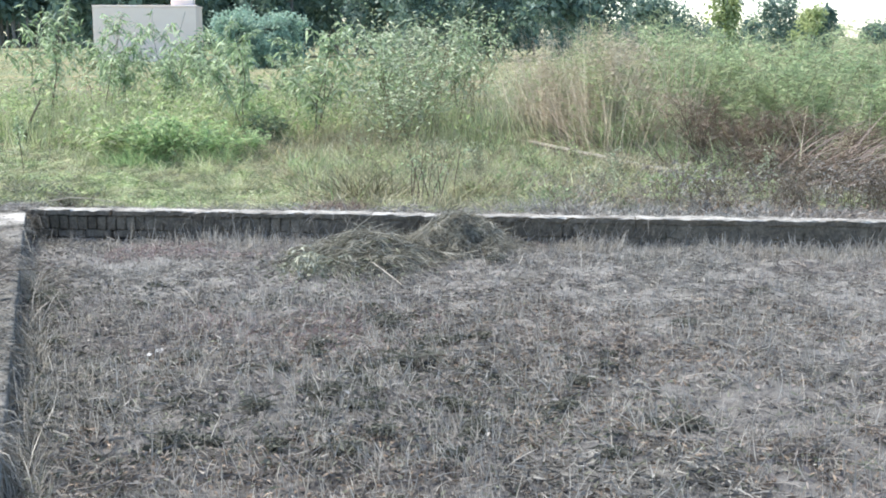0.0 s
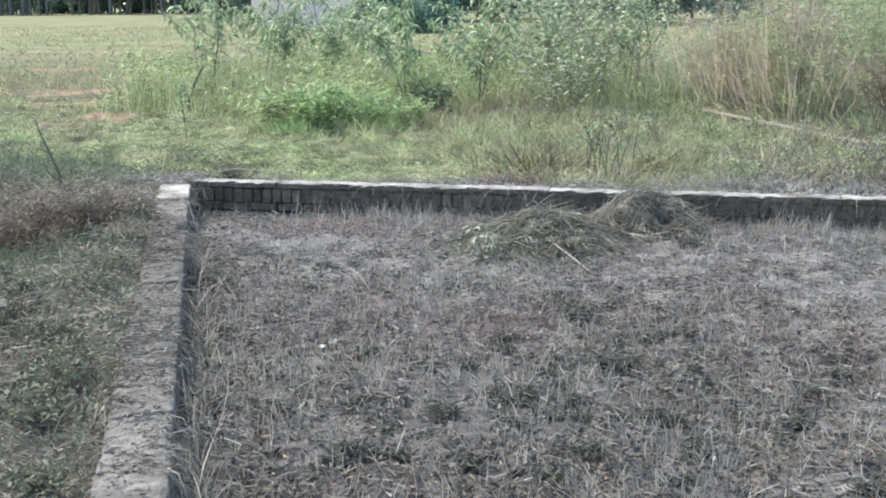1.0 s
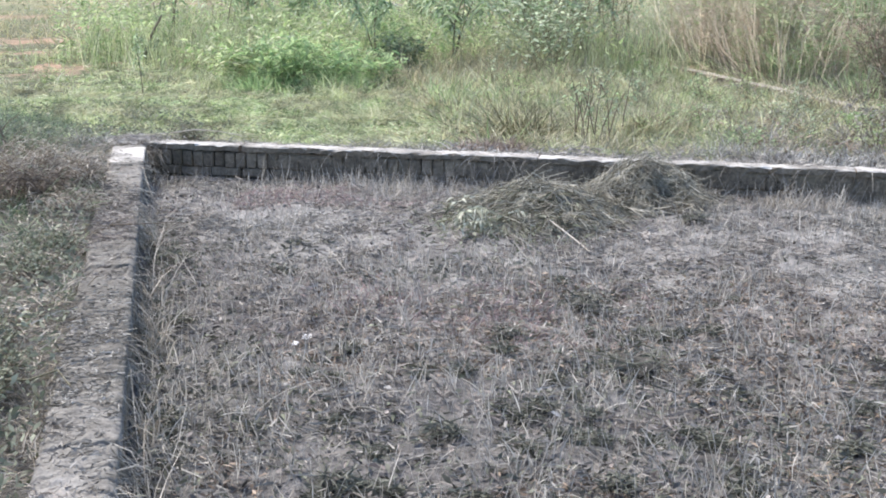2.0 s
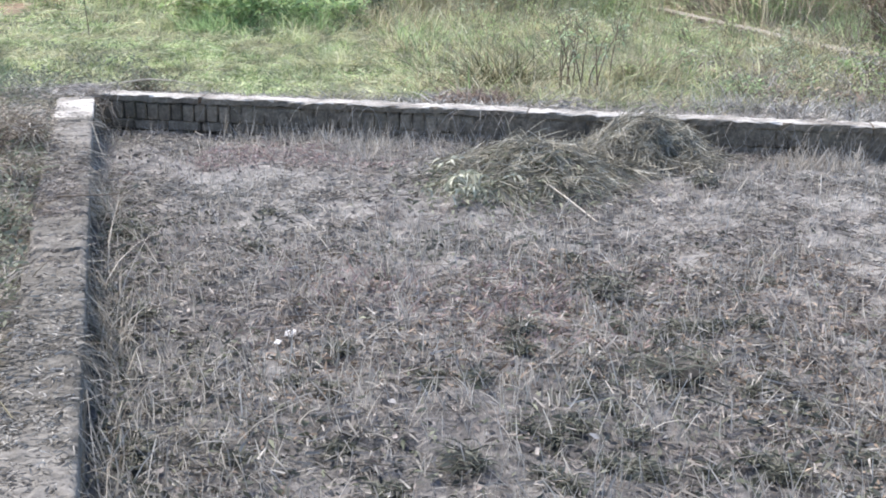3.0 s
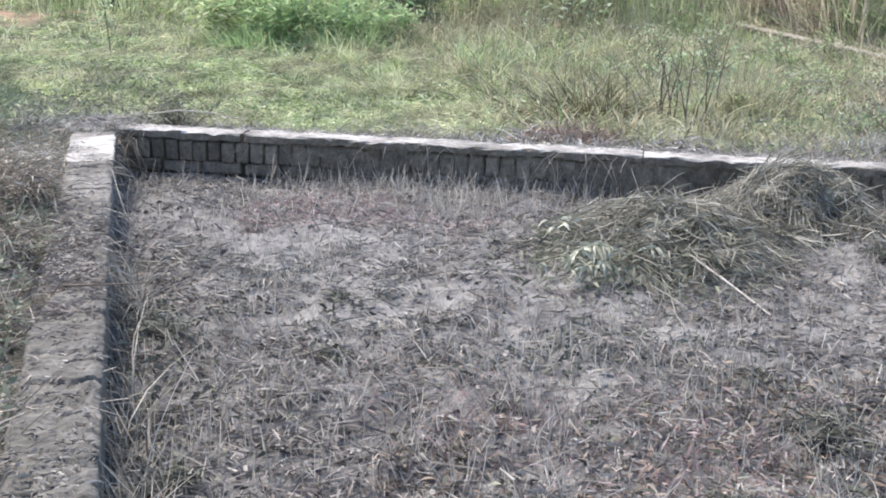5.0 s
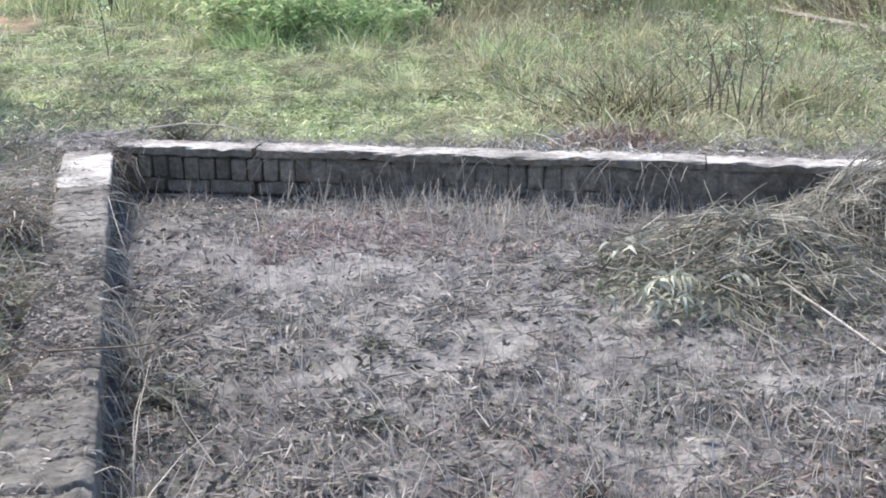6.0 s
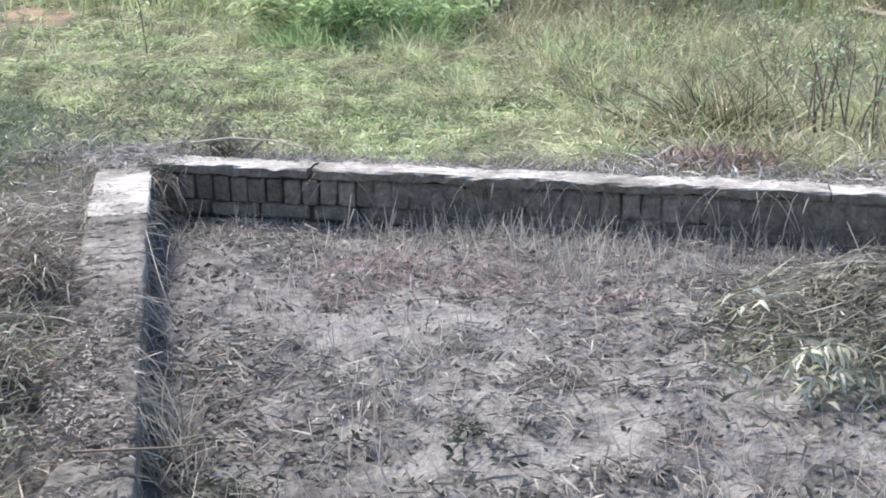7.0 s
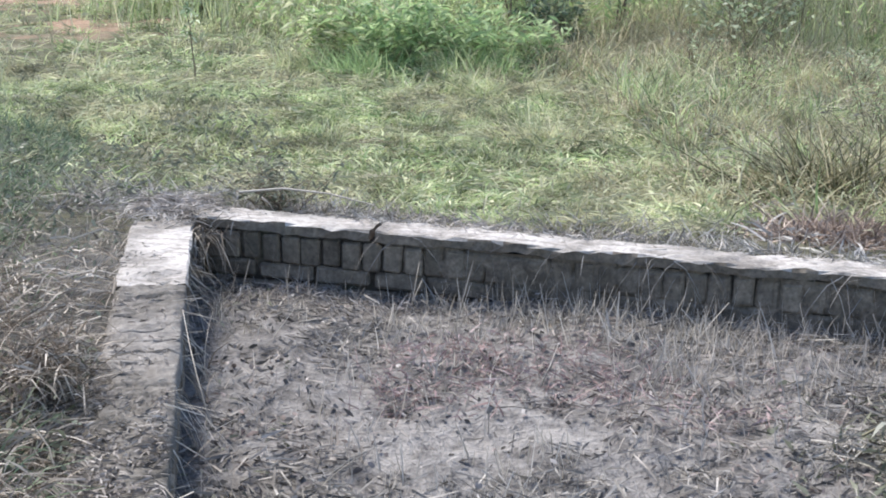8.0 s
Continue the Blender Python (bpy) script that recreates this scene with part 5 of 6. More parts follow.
stuff("matted_thatch", [ribbons(on_ground(x, y, 0.002) + np.array([0, 0, 1]) * r.uniform(0, 0.04, (n, 1)) * big[:, None], D, big * r.uniform(0.025, 0.085, n), r.uniform(0.004, 0.0095, n), bend, CHAFF, r)], M_THATCH, "dull grey tufts of matted dead grass on the soil", "dead grass")
x, y = litter(30000, -3.2, 8.0, -2.0, 11.0, r, lambda x, y: 0.3 + 0.9 * fbm(x * 1.5, y * 1.5, 3) ** 1.5, 0.12)
n = len(x)
bend = np.zeros((n, 3))
bend[:, 2] = -r.uniform(0, 0.25, n)
stuff("straw_litter", [ribbons(on_ground(x, y, 0.008) + np.array([0, 0, 1]) * r.uniform(0, 0.02, (n, 1)), flat(n, r, 0.25), 0.04 + 0.15 * r.random(n) ** 2.2, r.uniform(0.003, 0.0062, n), bend, STRAW, r)], M_STRAW, "grey matted straw litter over the soil", "straw")

x, y = litter(100000, -3.2, 8.0, -2.0, 11.0, r, lambda x, y: smooth(0.45, 0.66, fbm(x * 1.1 + 7, y * 1.1, 3)) + 0.12 + 0.3 * smooth(8.8, 7.6, y) + 0.9 * smooth(1.5, 0.2, back_y(x) - y) * smooth(0.36, 0.55, fbm(x * 1.8, y * 1.2 + 2, 2)) * smooth(-2.7, -1.9, x), 0.2)
n = len(x)
bend = r.normal(0, 0.2, (n, 3))
edge = 1 + 0.3 * (back_y(x) - y < 0.9)
stuff("stubble", [ribbons(on_ground(x, y), upward(n, r, 0.28), edge * r.uniform(0.03, 0.11, n), r.uniform(0.003, 0.006, n), bend, CHAFF, r)], M_STUBBLE, "pale dry mown grass stubble", "stubble")

x, y = litter(8500, -2.3, 3.0, 4.4, 8.8, r, lambda x, y: smooth(0.42, 0.58, fbm(x * 2.6 + 71, y * 2.6, 3)) * smooth(2.6, 1.4, x), 0.2)
n = len(x)
D = upward(n, r, 0.3)
D[:, 0] -= 0.18
bend = r.normal(0, 0.22, (n, 3))
stuff("standing_stubble", [ribbons(on_ground(x, y), unit(D), r.uniform(0.04, 0.135, n), r.uniform(0.0035, 0.0065, n), bend, (1.0, 0.9, 0.7, 0.4), r)], M_STUBBLE, "tall pale dry grass blades standing on the soil", "stubble")

x, y = litter(64000, -3.2, 8.0, -2.0, 11.0, r, lambda x, y: smooth(0.45, 0.68, fbm(x * 0.9 + 31, y * 0.9, 3)) * smooth(8.4, 7.2, y) + 0.35 * smooth(8.0, 6.4, y) + 0.4 * (x - left_x(y) < 0.35) * (y > 4.5))
n = len(x)
bend = np.zeros((n, 3))
bend[:, 2] = -0.4
stuff("low_weeds", [ribbons(on_ground(x, y, 0.01), flat(n, r, 0.5), r.uniform(0.025, 0.075, n), r.uniform(0.007, 0.016, n), bend, LEAF, r)], M_WEED, "small dark grey-green weeds between the stubble", "weeds")

x, y = litter(3600, -2.6, 3.5, 3.6, 9.4, r, lambda x, y: 0.25 + smooth(0.45, 0.6, fbm(x * 1.3 + 77, y * 1.3, 3)), 0.3)
n = len(x)
bend = r.normal(0, 0.45, (n, 3))
bend[:, 2] = -r.uniform(0.1, 0.8, n)
stuff("bent_stalks", [ribbons(on_ground(x, y), upward(n, r, 0.7), r.uniform(0.08, 0.26, n), r.uniform(0.003, 0.005, n), bend, (1.0, 0.95, 0.85, 0.7, 0.3), r)], M_STUBBLE, "long bent pale dry stalks over the soil", "stalks")

y = np.concatenate([r.normal(c, s, k) for c, s, k in ((7.35, 0.16, 100), (6.75, 0.2, 90), (8.3, 0.1, 30), (5.6, 0.2, 45), (9.6, 0.3, 20), (4.8, 0.2, 25))])
n = len(y)
x = left_x(y) + r.uniform(0.03, 0.12, n)
D = unit(np.stack([r.normal(-0.15, 0.4, n), r.normal(0, 0.6, n), np.ones(n)], 1))
bend = np.stack([r.normal(-0.1, 0.35, n), r.normal(0, 0.5, n), -r.uniform(0.1, 0.7, n)], 1)
stuff("leaning_straw", [ribbons(on_ground(x, y), D, r.uniform(0.14, 0.38, n), r.uniform(0.0035, 0.006, n), bend, (1.0, 0.95, 0.8, 0.5, 0.3), r)], M_SIDESTRAW, "long dry straws leaning on the side wall", "straw")

x = r.uniform(-2.6, 6.5, 10000)
y = back_y(x) - 0.04 - np.abs(r.normal(0, 0.4, len(x)))
k = (r.random(len(x)) < smooth(0.45, 0.6, fbm(x * 3.4 + 5, y * 3.4, 3)) * smooth(-2.6, -2.1, x)) & (np.hypot((x - 0.1) / 0.75, (y - 9.9) / 0.6) > 1)
x, y = x[k], y[k]
n = len(x)
stuff("wall_foot_stubble", [ribbons(on_ground(x, y), upward(n, r, 0.4), r.uniform(0.03, 0.105, n), r.uniform(0.004, 0.0075, n), r.normal(0, 0.45, (n, 3)), STRAW, r)], M_STUBBLE, "pale upright dry stubble before the back wall", "stubble")

# grass that leans on the inner face of the side wall
n = 1900
y = r.uniform(3.0, 9.8, n)
y = y[r.random(n) < smooth(0.48, 0.66, fbm(y * 2.6, y * 0 + 4, 3))]
n = len(y)
x = left_x(y) + r.uniform(0.01, 0.14, n)
bend = np.stack([r.normal(-0.1, 0.25, n), r.normal(0, 0.3, n), -r.uniform(0.1, 0.5, n)], 1)
h = 3 * n // 4
stuff("wall_foot_grass", [ribbons(on_ground(x[:h], y[:h]), upward(h, r, 0.3), r.uniform(0.06, 0.32, h), r.uniform(0.003, 0.006, h), bend[:h], BLADE, r)], M_STUBBLE, "dry grass leaning on the side wall's foot", "grass")
# Dark weeds also paint in the shaded recess behind the pale blades.
stuff("wall_foot_shade_weeds", [ribbons(on_ground(x[h:], y[h:]), upward(n - h, r, 0.6), r.uniform(0.04, 0.2, n - h), r.uniform(0.003, 0.008, n - h), bend[h:], BLADE, r)], M_WEED, "dark weeds deepening the shaded recess along the side wall's foot", "weeds")
n = 2200
x = r.uniform(-3.1, 6, n)
x = x[r.random(n) < smooth(0.45, 0.62, fbm(x * 1.9 + 13, x * 0, 3)) * (0.15 + 0.85 * smooth(-2.6, -1.6, x))]
n = len(x)
y = back_y(x) - r.uniform(0.02, 0.3, n)
bend = r.normal(0, 0.3, (n, 3))
stuff("wall_foot_grass", [ribbons(on_ground(x, y), upward(n, r, 0.35), r.uniform(0.03, 0.14, n), r.uniform(0.0025, 0.005, n), bend, BLADE, r)], M_STUBBLE, "dry grass along the back wall's foot", "grass")

n = 16000
x = r.uniform(-3.1, 6, n)
x = x[r.random(n) < 0.35 + 0.65 * smooth(0.4, 0.6, fbm(x * 2.3 + 3, x * 0 + 9, 3))]
n = len(x)
y = back_y(x) - 0.01 - np.abs(r.normal(0, 0.12, n))
bend = r.normal(0, 0.25, (n, 3))
bend[:, 2] = -r.uniform(0, 0.5, n)
stuff("wall_foot_litter", [ribbons(on_ground(x, y, 0.01), unit(flat(n, r, 0.6) + np.array([0, 0.25, 0.15])), r.uniform(0.02, 0.1, n), r.uniform(0.002, 0.0045, n), bend, BLADE, r)], M_WITHERED, "dead grass litter along the back wall's foot", "dead grass")

# dirt and dead grass lying on the side wall
k = 14
n = 900
u = np.concatenate([r.normal(2.6, 0.5, n // 3), r.normal(5.4, 0.6, n // 3), r.uniform(0.5, 8.6, n - 2 * (n // 3))])
y = 11.0 - u / 1.039
x = left_x(y) - r.uniform(0.0, 0.26, n) ** 0.8
way = np.repeat(r.uniform(0, 2 * np.pi, n), k) + r.normal(0, 0.8, n * k)
x, y = np.repeat(x, k), np.repeat(y, k)
n = len(x)
x, y = x + r.normal(0, 0.025, n), y + r.normal(0, 0.03, n)
keep = (x < left_x(y) - 0.015) & (x > left_x(y) - 0.24)
x, y, way, n = x[keep], y[keep], way[keep], int(keep.sum())
P = np.stack([x, y, np.full(n, WALL_TOP - 0.008) + r.uniform(0, 0.014, n)], 1)
bend = np.zeros((n, 3))
bend[:, 2] = -r.uniform(0.1, 0.4, n)
stuff("wall_litter", [ribbons(P, unit(np.stack([np.cos(way), np.sin(way), r.uniform(-0.05, 0.3, n)], 1)), r.uniform(0.01, 0.045, n), r.uniform(0.003, 0.007, n), bend, BLADE, r)], M_THATCH, "dead grass and dirt lying along the wall's top", "dead grass")

# meadow behind the wall
def behind(x, y, r):
    return y > back_y(x) + 0.19


def growing(x, y):
    """Bare clay stays nearly free of grass, and so does the strip before it."""
    return np.maximum(patches(x, y, CLAY), patches(x, y + 1.5, CLAY)) < 0.1 + 0.25 * r.random(len(x))


def past_verge(x, y, r):
    """Green growth keeps some way off the wall."""
    dusky = (x < -3.3 - 0.25 * (y - 11)) & (y < 13.4) & (r.random(len(x)) < 0.8)
    litter_spot = np.hypot((x + 0.62) / 0.4, (y - 11.35) / 0.35) < 1
    return ~dusky & ~litter_spot & (y > back_y(x) + 0.35 + 0.7 * fbm(x * 1.1 + 5, y * 0.5, 2) + 1.0 * smooth(1.2, 2.6, x))


def tufts(name, count, blades, x0, x1, y0, y1, lo, hi, wide, mat, label, where, lean=0.5, foot=0.03):
    """Grass in tufts, so that darker gaps show between them."""
    x, y = scatter(count, x0, x1, y0, y1, r, lambda x, y, r: where(x, y, r) & growing(x, y))
    n = len(x)
    tall = np.repeat(r.uniform(0.5, 1.2, n) * (0.4 + 1.2 * fbm(x * 0.7 + 50, y * 0.7, 2)), blades)
    way = np.repeat(r.normal(0, 0.35, (n, 2)), blades, 0)
    x, y = np.repeat(x, blades), np.repeat(y, blades)
    n = len(x)
    off = r.normal(0, foot, (n, 2))
    D = upward(n, r, lean)
    D[:, :2] += way + off / foot * 0.25
    D = unit(D)
    bend = r.normal(0, 0.2, (n, 3))
    bend[:, 2] = -r.uniform(0.1, 0.6, n)
    return stuff(name, [ribbons(on_ground(x + off[:, 0], y + off[:, 1]), D, tall * r.uniform(lo, hi, n), wide * r.uniform(0.6, 1.3, n), bend, BLADE, r)], mat, label, "grass")


def matted(name, count, x0, x1, y0, y1, lo, hi, wide, mat, label, where):
    """Flattened grass, combed in drifts whose direction changes from place to place."""
    x, y = scatter(count, x0, x1, y0, y1, r, lambda x, y, r: where(x, y, r) & growing(x, y))
    n = len(x)
    a = 14 * fbm(x * 0.55 + 11, y * 0.55, 2) + r.normal(0, 0.7, n)
    D = unit(np.stack([np.cos(a), np.sin(a), r.uniform(0.0, 0.7, n)], 1))
    bend = np.zeros((n, 3))
    bend[:, 2] = -r.uniform(0.2, 0.7, n)
    P = on_ground(x, y, 0.01)
    P[:, 2] += r.uniform(0, 0.07, n) * smooth(0.35, 0.65, fbm(x * 2.2, y * 2.2, 2))
    return stuff(name, [ribbons(P, D, r.uniform(lo, hi, n), wide * r.uniform(0.6, 1.3, n), bend, BLADE if y0 < 12 and wide > 0.0085 else CHAFF, r)], mat, label, "grass")


def off_wall(x, y):
    """Growth keeps low along the next plot's wall."""
    return (y < 23) | (x < next_x(y) - 2.2) | (x > next_x(y) + 0.4)


def meadow(name, count, x0, x1, y0, y1, lo, hi, wide, mat, label, where=behind, lean=0.3, thin=0.35):
    x, y = scatter(count, x0, x1, y0, y1, r, lambda x, y, r: where(x, y, r) & off_wall(x, y) & growing(x, y) & (r.random(len(x)) < thin + 1.3 * fbm(x * 0.8 + 3, y * 0.8, 3) ** 1.6))
    n = len(x)
    tall = 0.45 + 1.1 * fbm(x * 0.7 + 50, y * 0.7, 2)
    bend = r.normal(0, 0.25, (n, 3))
    bend[:, 2] = -r.uniform(0, 0.4, n)
    return stuff(name, [ribbons(on_ground(x, y), upward(n, r, lean), tall * r.uniform(lo, hi, n), wide * r.uniform(0.6, 1.3, n), bend, BLADE, r)], mat, label, "grass")


SHORT = (0.25, 1.0, 0.1)


def leaf_bits(name, count, x0, x1, y0, y1, where, lift, lo, hi, mat, label, category, ratio=0.4, rise=0.5):
    """Small leaves lying on the ground or held at some height above it."""
    x, y = scatter(count, x0, x1, y0, y1, r, where)
    n = len(x)
    P = on_ground(x, y, 0.008)
    P[:, 2] += r.uniform(0, 1, n) ** 1.5 * lift * (0.4 + 1.2 * fbm(x * 0.9 + 80, y * 0.9, 2))
    size = r.uniform(lo, hi, n)
    bend = np.zeros((n, 3))
    bend[:, 2] = -r.uniform(0, 0.6, n)
    return stuff(name, [ribbons(P, flat(n, r, rise), size, size * ratio * r.uniform(0.6, 1.3, n), bend, SHORT, r)], mat, label, category)


def bare_less(x, y, r, keep=0.1):
    return in_plot(x, y, r) & seen_much(x, y, r) & (r.random(len(x)) < 1 - (1 - keep) * bare(x, y))


leaf_bits("leaf_litter", 26000, -3.2, 8.0, -2.0, 11.0, lambda x, y, r: bare_less(x, y, r) & (r.random(len(x)) < 1.0 - 0.6 * smooth(7.0, 9.0, y + 0.5 * x)), 0.02, 0.018, 0.045, M_LITTER, "dead leaf scraps and crumbs over the soil", "leaf litter", 0.45)
# The share along the side wall darkens the strip in its shade.
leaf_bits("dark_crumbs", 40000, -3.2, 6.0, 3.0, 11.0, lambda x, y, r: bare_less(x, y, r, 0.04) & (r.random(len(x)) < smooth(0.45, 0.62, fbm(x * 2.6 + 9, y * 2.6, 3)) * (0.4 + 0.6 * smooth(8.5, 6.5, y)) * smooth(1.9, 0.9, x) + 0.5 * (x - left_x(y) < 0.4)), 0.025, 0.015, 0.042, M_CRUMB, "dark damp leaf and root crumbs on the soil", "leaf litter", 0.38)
leaf_bits("dark_weeds", 17000, -2.6, 1.4, 4.2, 8.6, lambda x, y, r: bare_less(x, y, r) & (r.random(len(x)) < smooth(0.46, 0.6, fbm(x * 1.7 + 52, y * 1.7, 3)) * smooth(1.4, 0.3, x) + 0.25 * smooth(0.5, 0.62, fbm(x * 6 + 2, y * 6, 2))), 0.03, 0.018, 0.048, M_DARKWEED, "dark low weeds between the stubble", "weeds", 0.35)
# Weeds, dense and dark enough to paint in the wall's shade as well.
leaf_bits("wall_foot_shade_leaves", 7000, -2.9, -0.6, 3.8, 9.0, lambda x, y, r: in_plot(x, y, r) & (x - left_x(y) < 0.1 + 0.22 * fbm(x * 0, y * 1.5, 2)), 0.1, 0.02, 0.05, M_DARKWEED, "dark weeds thickening the shade at the foot of the side wall", "weeds", 0.35)
leaf_bits("soil_crumbs", 14000, -3.0, 4.5, 6.8, 10.9, lambda x, y, r: bare_less(x, y, r, 0.35) & (r.random(len(x)) < 0.25 + smooth(0.4, 0.6, fbm(x * 3.1 + 19, y * 3.1, 3))), 0.01, 0.008, 0.026, M_LITTER, "grey soil crumbs and chaff on the dusty ground", "crumbs", 0.7)
leaf_bits("brown_litter", 24000, -1.4, 2.8, 4.2, 8.0, lambda x, y, r: bare_less(x, y, r) & (r.random(len(x)) < smooth(0.42, 0.6, fbm(x * 1.2 + 3, y * 1.2 + 6, 3))), 0.02, 0.02, 0.05, M_DEAD, "reddish brown dead leaf scraps on the soil", "leaf litter", 0.22)
leaf_bits("red_grass_bits", 1500, -2.3, -1.0, 9.6, 10.3, lambda x, y, r: in_plot(x, y, r) & (r.random(len(x)) < smooth(0.46, 0.6, fbm(x * 2.4 + 3, y * 2.4 + 6, 3))), 0.05, 0.02, 0.06, M_REDSTRAW, "reddish dry grass bits near the back wall", "dead grass", 0.12)
leaf_bits("red_grass_crumbs", 2600, -1.5, 0.3, 6.7, 7.9, lambda x, y, r: in_plot(x, y, r) & (r.random(len(x)) < smooth(0.46, 0.58, fbm(x * 2.4 + 23, y * 2.4, 3))), 0.05, 0.02, 0.06, M_REDSTRAW, "reddish dead grass bits between the weeds", "dead grass", 0.12, 0.8)
tufts("meadow_grass", 8600, 10, -7.5, 6.5, 11.0, 15.5, 0.05, 0.19, 0.008, M_GRASS, "yellow-green meadow grass tufts behind the wall", past_verge, 0.45, 0.035)
matted("matted_grass", 62000, -7.5, 6.5, 11.0, 16.0, 0.05, 0.17, 0.0086, M_GRASS, "flattened pale grass behind the wall", past_verge)
leaf_bits("meadow_weeds", 30000, -7.5, 6.5, 11.0, 17.0, lambda x, y, r: past_verge(x, y - 0.3, r) & (x < 0.5 + r.random(len(x))) & (r.random(len(x)) < smooth(0.38, 0.62, fbm(x * 0.8 + 60, y * 0.8, 3))), 0.14, 0.025, 0.065, M_GRASS, "small light green leaves in the meadow", "weeds", 0.22)
tufts("meadow_grass", 4200, 9, -10, 8.5, 15.5, 22.0, 0.08, 0.3, 0.014, M_GRASS, "yellow-green meadow grass tufts between the saplings", lambda x, y, r: x == x, 0.45, 0.05)
matted("matted_grass", 36000, -10, 8.5, 16.0, 23.0, 0.1, 0.3, 0.013, M_GRASS, "flattened pale grass between the saplings", lambda x, y, r: x == x)
leaf_bits("tall_weeds", 76000, -9, 2.5, 18.5, 27.0, lambda x, y, r: growing(x, y) & (x < next_x(y) - 0.3) & (x > -7.2 - 0.1 * (y - 18)) & (np.hypot((x + 5.75) * 1.3, y - 19.3) > 1.0) & (r.random(len(x)) < smooth(0.38, 0.6, fbm(x * 0.6 + 90, y * 0.6, 3))), 0.75, 0.055, 0.125, M_TALLWEED, "light green waist-high weeds round the saplings", "weeds", 0.28)
meadow("meadow_grass", 22000, -15, 10, 21.0, 34.0, 0.1, 0.36, 0.022, M_GRASS_FAR, "olive meadow grass further off", lean=0.7)
meadow("tall_weed_stalks", 13000, -9, 2.5, 18.5, 27.0, 0.4, 1.0, 0.011, M_GRASS, "thin upright weed stalks round the saplings", lambda x, y, r: (x < next_x(y) - 0.3) & (x > -7.2), lean=0.15)
meadow("field_grass", 18000, -45, 14, 34.0, 95.0, 0.1, 0.3, 0.05, M_GRASS_FAR, "mown olive field grass in the distance", lambda x, y, r: (x > -0.45 * y) & (x < 4 + 0.25 * y), lean=1.2)
def rough(x, y, r):
    return past_verge(x, y, r) & (x < next_x(y) - 0.12 - 0.4 * r.random(len(x))) & (x > -0.9 - 0.1 * (y - 11)) & (r.random(len(x)) < 0.3 + smooth(0.4, 0.6, fbm(x * 1.1 + 23, y * 1.1, 3)))


tufts("rough_grass", 3200, 10, -1.5, 5.0, 10.6, 18.0, 0.12, 0.36, 0.011, M_DRY, "tall beige rough grass between the walls", rough, 0.4, 0.05)
tufts("wall_side_grass", 9000, 8, -3.0, 4.0, 14.5, 28.0, 0.1, 0.34, 0.012, M_DRY, "dry tufts along the next plot's wall", lambda x, y, r: (np.abs(x - next_x(y) + 0.22) < 0.22) & (r.random(len(x)) < 2 * smooth(0.4, 0.6, fbm(x * 0 + 3, y * 1.3, 2))), 0.3, 0.05)
tufts("rough_green_grass", 2600, 9, -2.5, 3.5, 11.5, 19.5, 0.14, 0.42, 0.012, M_GRASS, "tall green grass blades in the rough ground", lambda x, y, r: (rough(x, y, r) & (x < next_x(y) - 0.9) & (r.random(len(x)) < 0.3 + smooth(12, 15, y))) | ((y > 16.5) & (x < next_x(y) - 1.5)), 0.2, 0.06)
tufts("shrub_foot_grass", 1500, 10, -2.0, 3.0, 16.6, 20.5, 0.3, 0.8, 0.009, M_DRY, "tall dry grass before the grey-green shrubs", lambda x, y, r: (x < next_x(y) - 2.0) & (r.random(len(x)) < 0.25 + smooth(0.4, 0.6, fbm(x * 1.2 + 41, y * 1.2, 2))), 0.18, 0.07)
# Dark leaf bits painted in as shaded gaps between the rough blades.
leaf_bits("rough_gap_shade", 12000, -1.5, 5.0, 10.6, 18.5, lambda x, y, r: rough(x, y, r) & (r.random(len(x)) < smooth(0.45, 0.6, fbm(x * 2.1 + 15, y * 2.1, 3))), 0.09, 0.02, 0.05, M_DEAD, "dark leaf bits standing for shaded gaps in the rough grass", "dead leaves", 0.35)
matted("rough_litter", 20000, -1.0, 5.0, 10.4, 18.5, 0.05, 0.2, 0.011, M_WITHERED, "dry beige litter between the rough grass", lambda x, y, r: behind(x, y, r) & (x > -0.9) & (x < next_x(y) - 0.15))
tufts("withered_verge_tufts", 2300, 9, 1.4, 6.5, 10.2, 14.6, 0.1, 0.34, 0.009, M_WITHERED, "grey-brown withered weeds behind the wall", lambda x, y, r: behind(x, y, r) & (x < next_x(y) + 2.5) & (r.random(len(x)) < 0.2 + smooth(0.4, 0.6, fbm(x * 1.3 + 63, y * 1.3, 3))), 0.35, 0.05)
leaf_bits("withered_leaves", 9000, 1.4, 6.5, 10.2, 14.6, lambda x, y, r: behind(x, y, r) & (r.random(len(x)) < smooth(0.42, 0.58, fbm(x * 1.6 + 33, y * 1.6, 3))), 0.2, 0.025, 0.06, M_DEAD, "dark withered leaves among the weeds", "dead leaves", 0.3)
leaf_bits("rough_weeds", 16000, -1.5, 5.0, 10.6, 18.0, rough, 0.25, 0.015, 0.04, M_GRASS, "small leaves in the rough grass", "weeds", 0.25)
n = 170
x = np.concatenate([r.uniform(-2.4, 5.5, 60), r.normal(-1.35, 0.1, 25), r.normal(-0.5, 0.12, 35), r.normal(1.5, 0.35, 50)])
P = np.stack([x, back_y(x) + r.uniform(-0.01, 0.08, n), np.full(n, WALL_TOP - 0.01)], 1)
D = unit(np.stack([r.normal(0, 0.9, n), -np.abs(r.normal(0.4, 0.25, n)), r.uniform(-0.4, 0.4, n)], 1))
bend = np.stack([np.zeros(n), -r.uniform(0, 0.2, n), -r.uniform(0.7, 1.4, n)], 1)
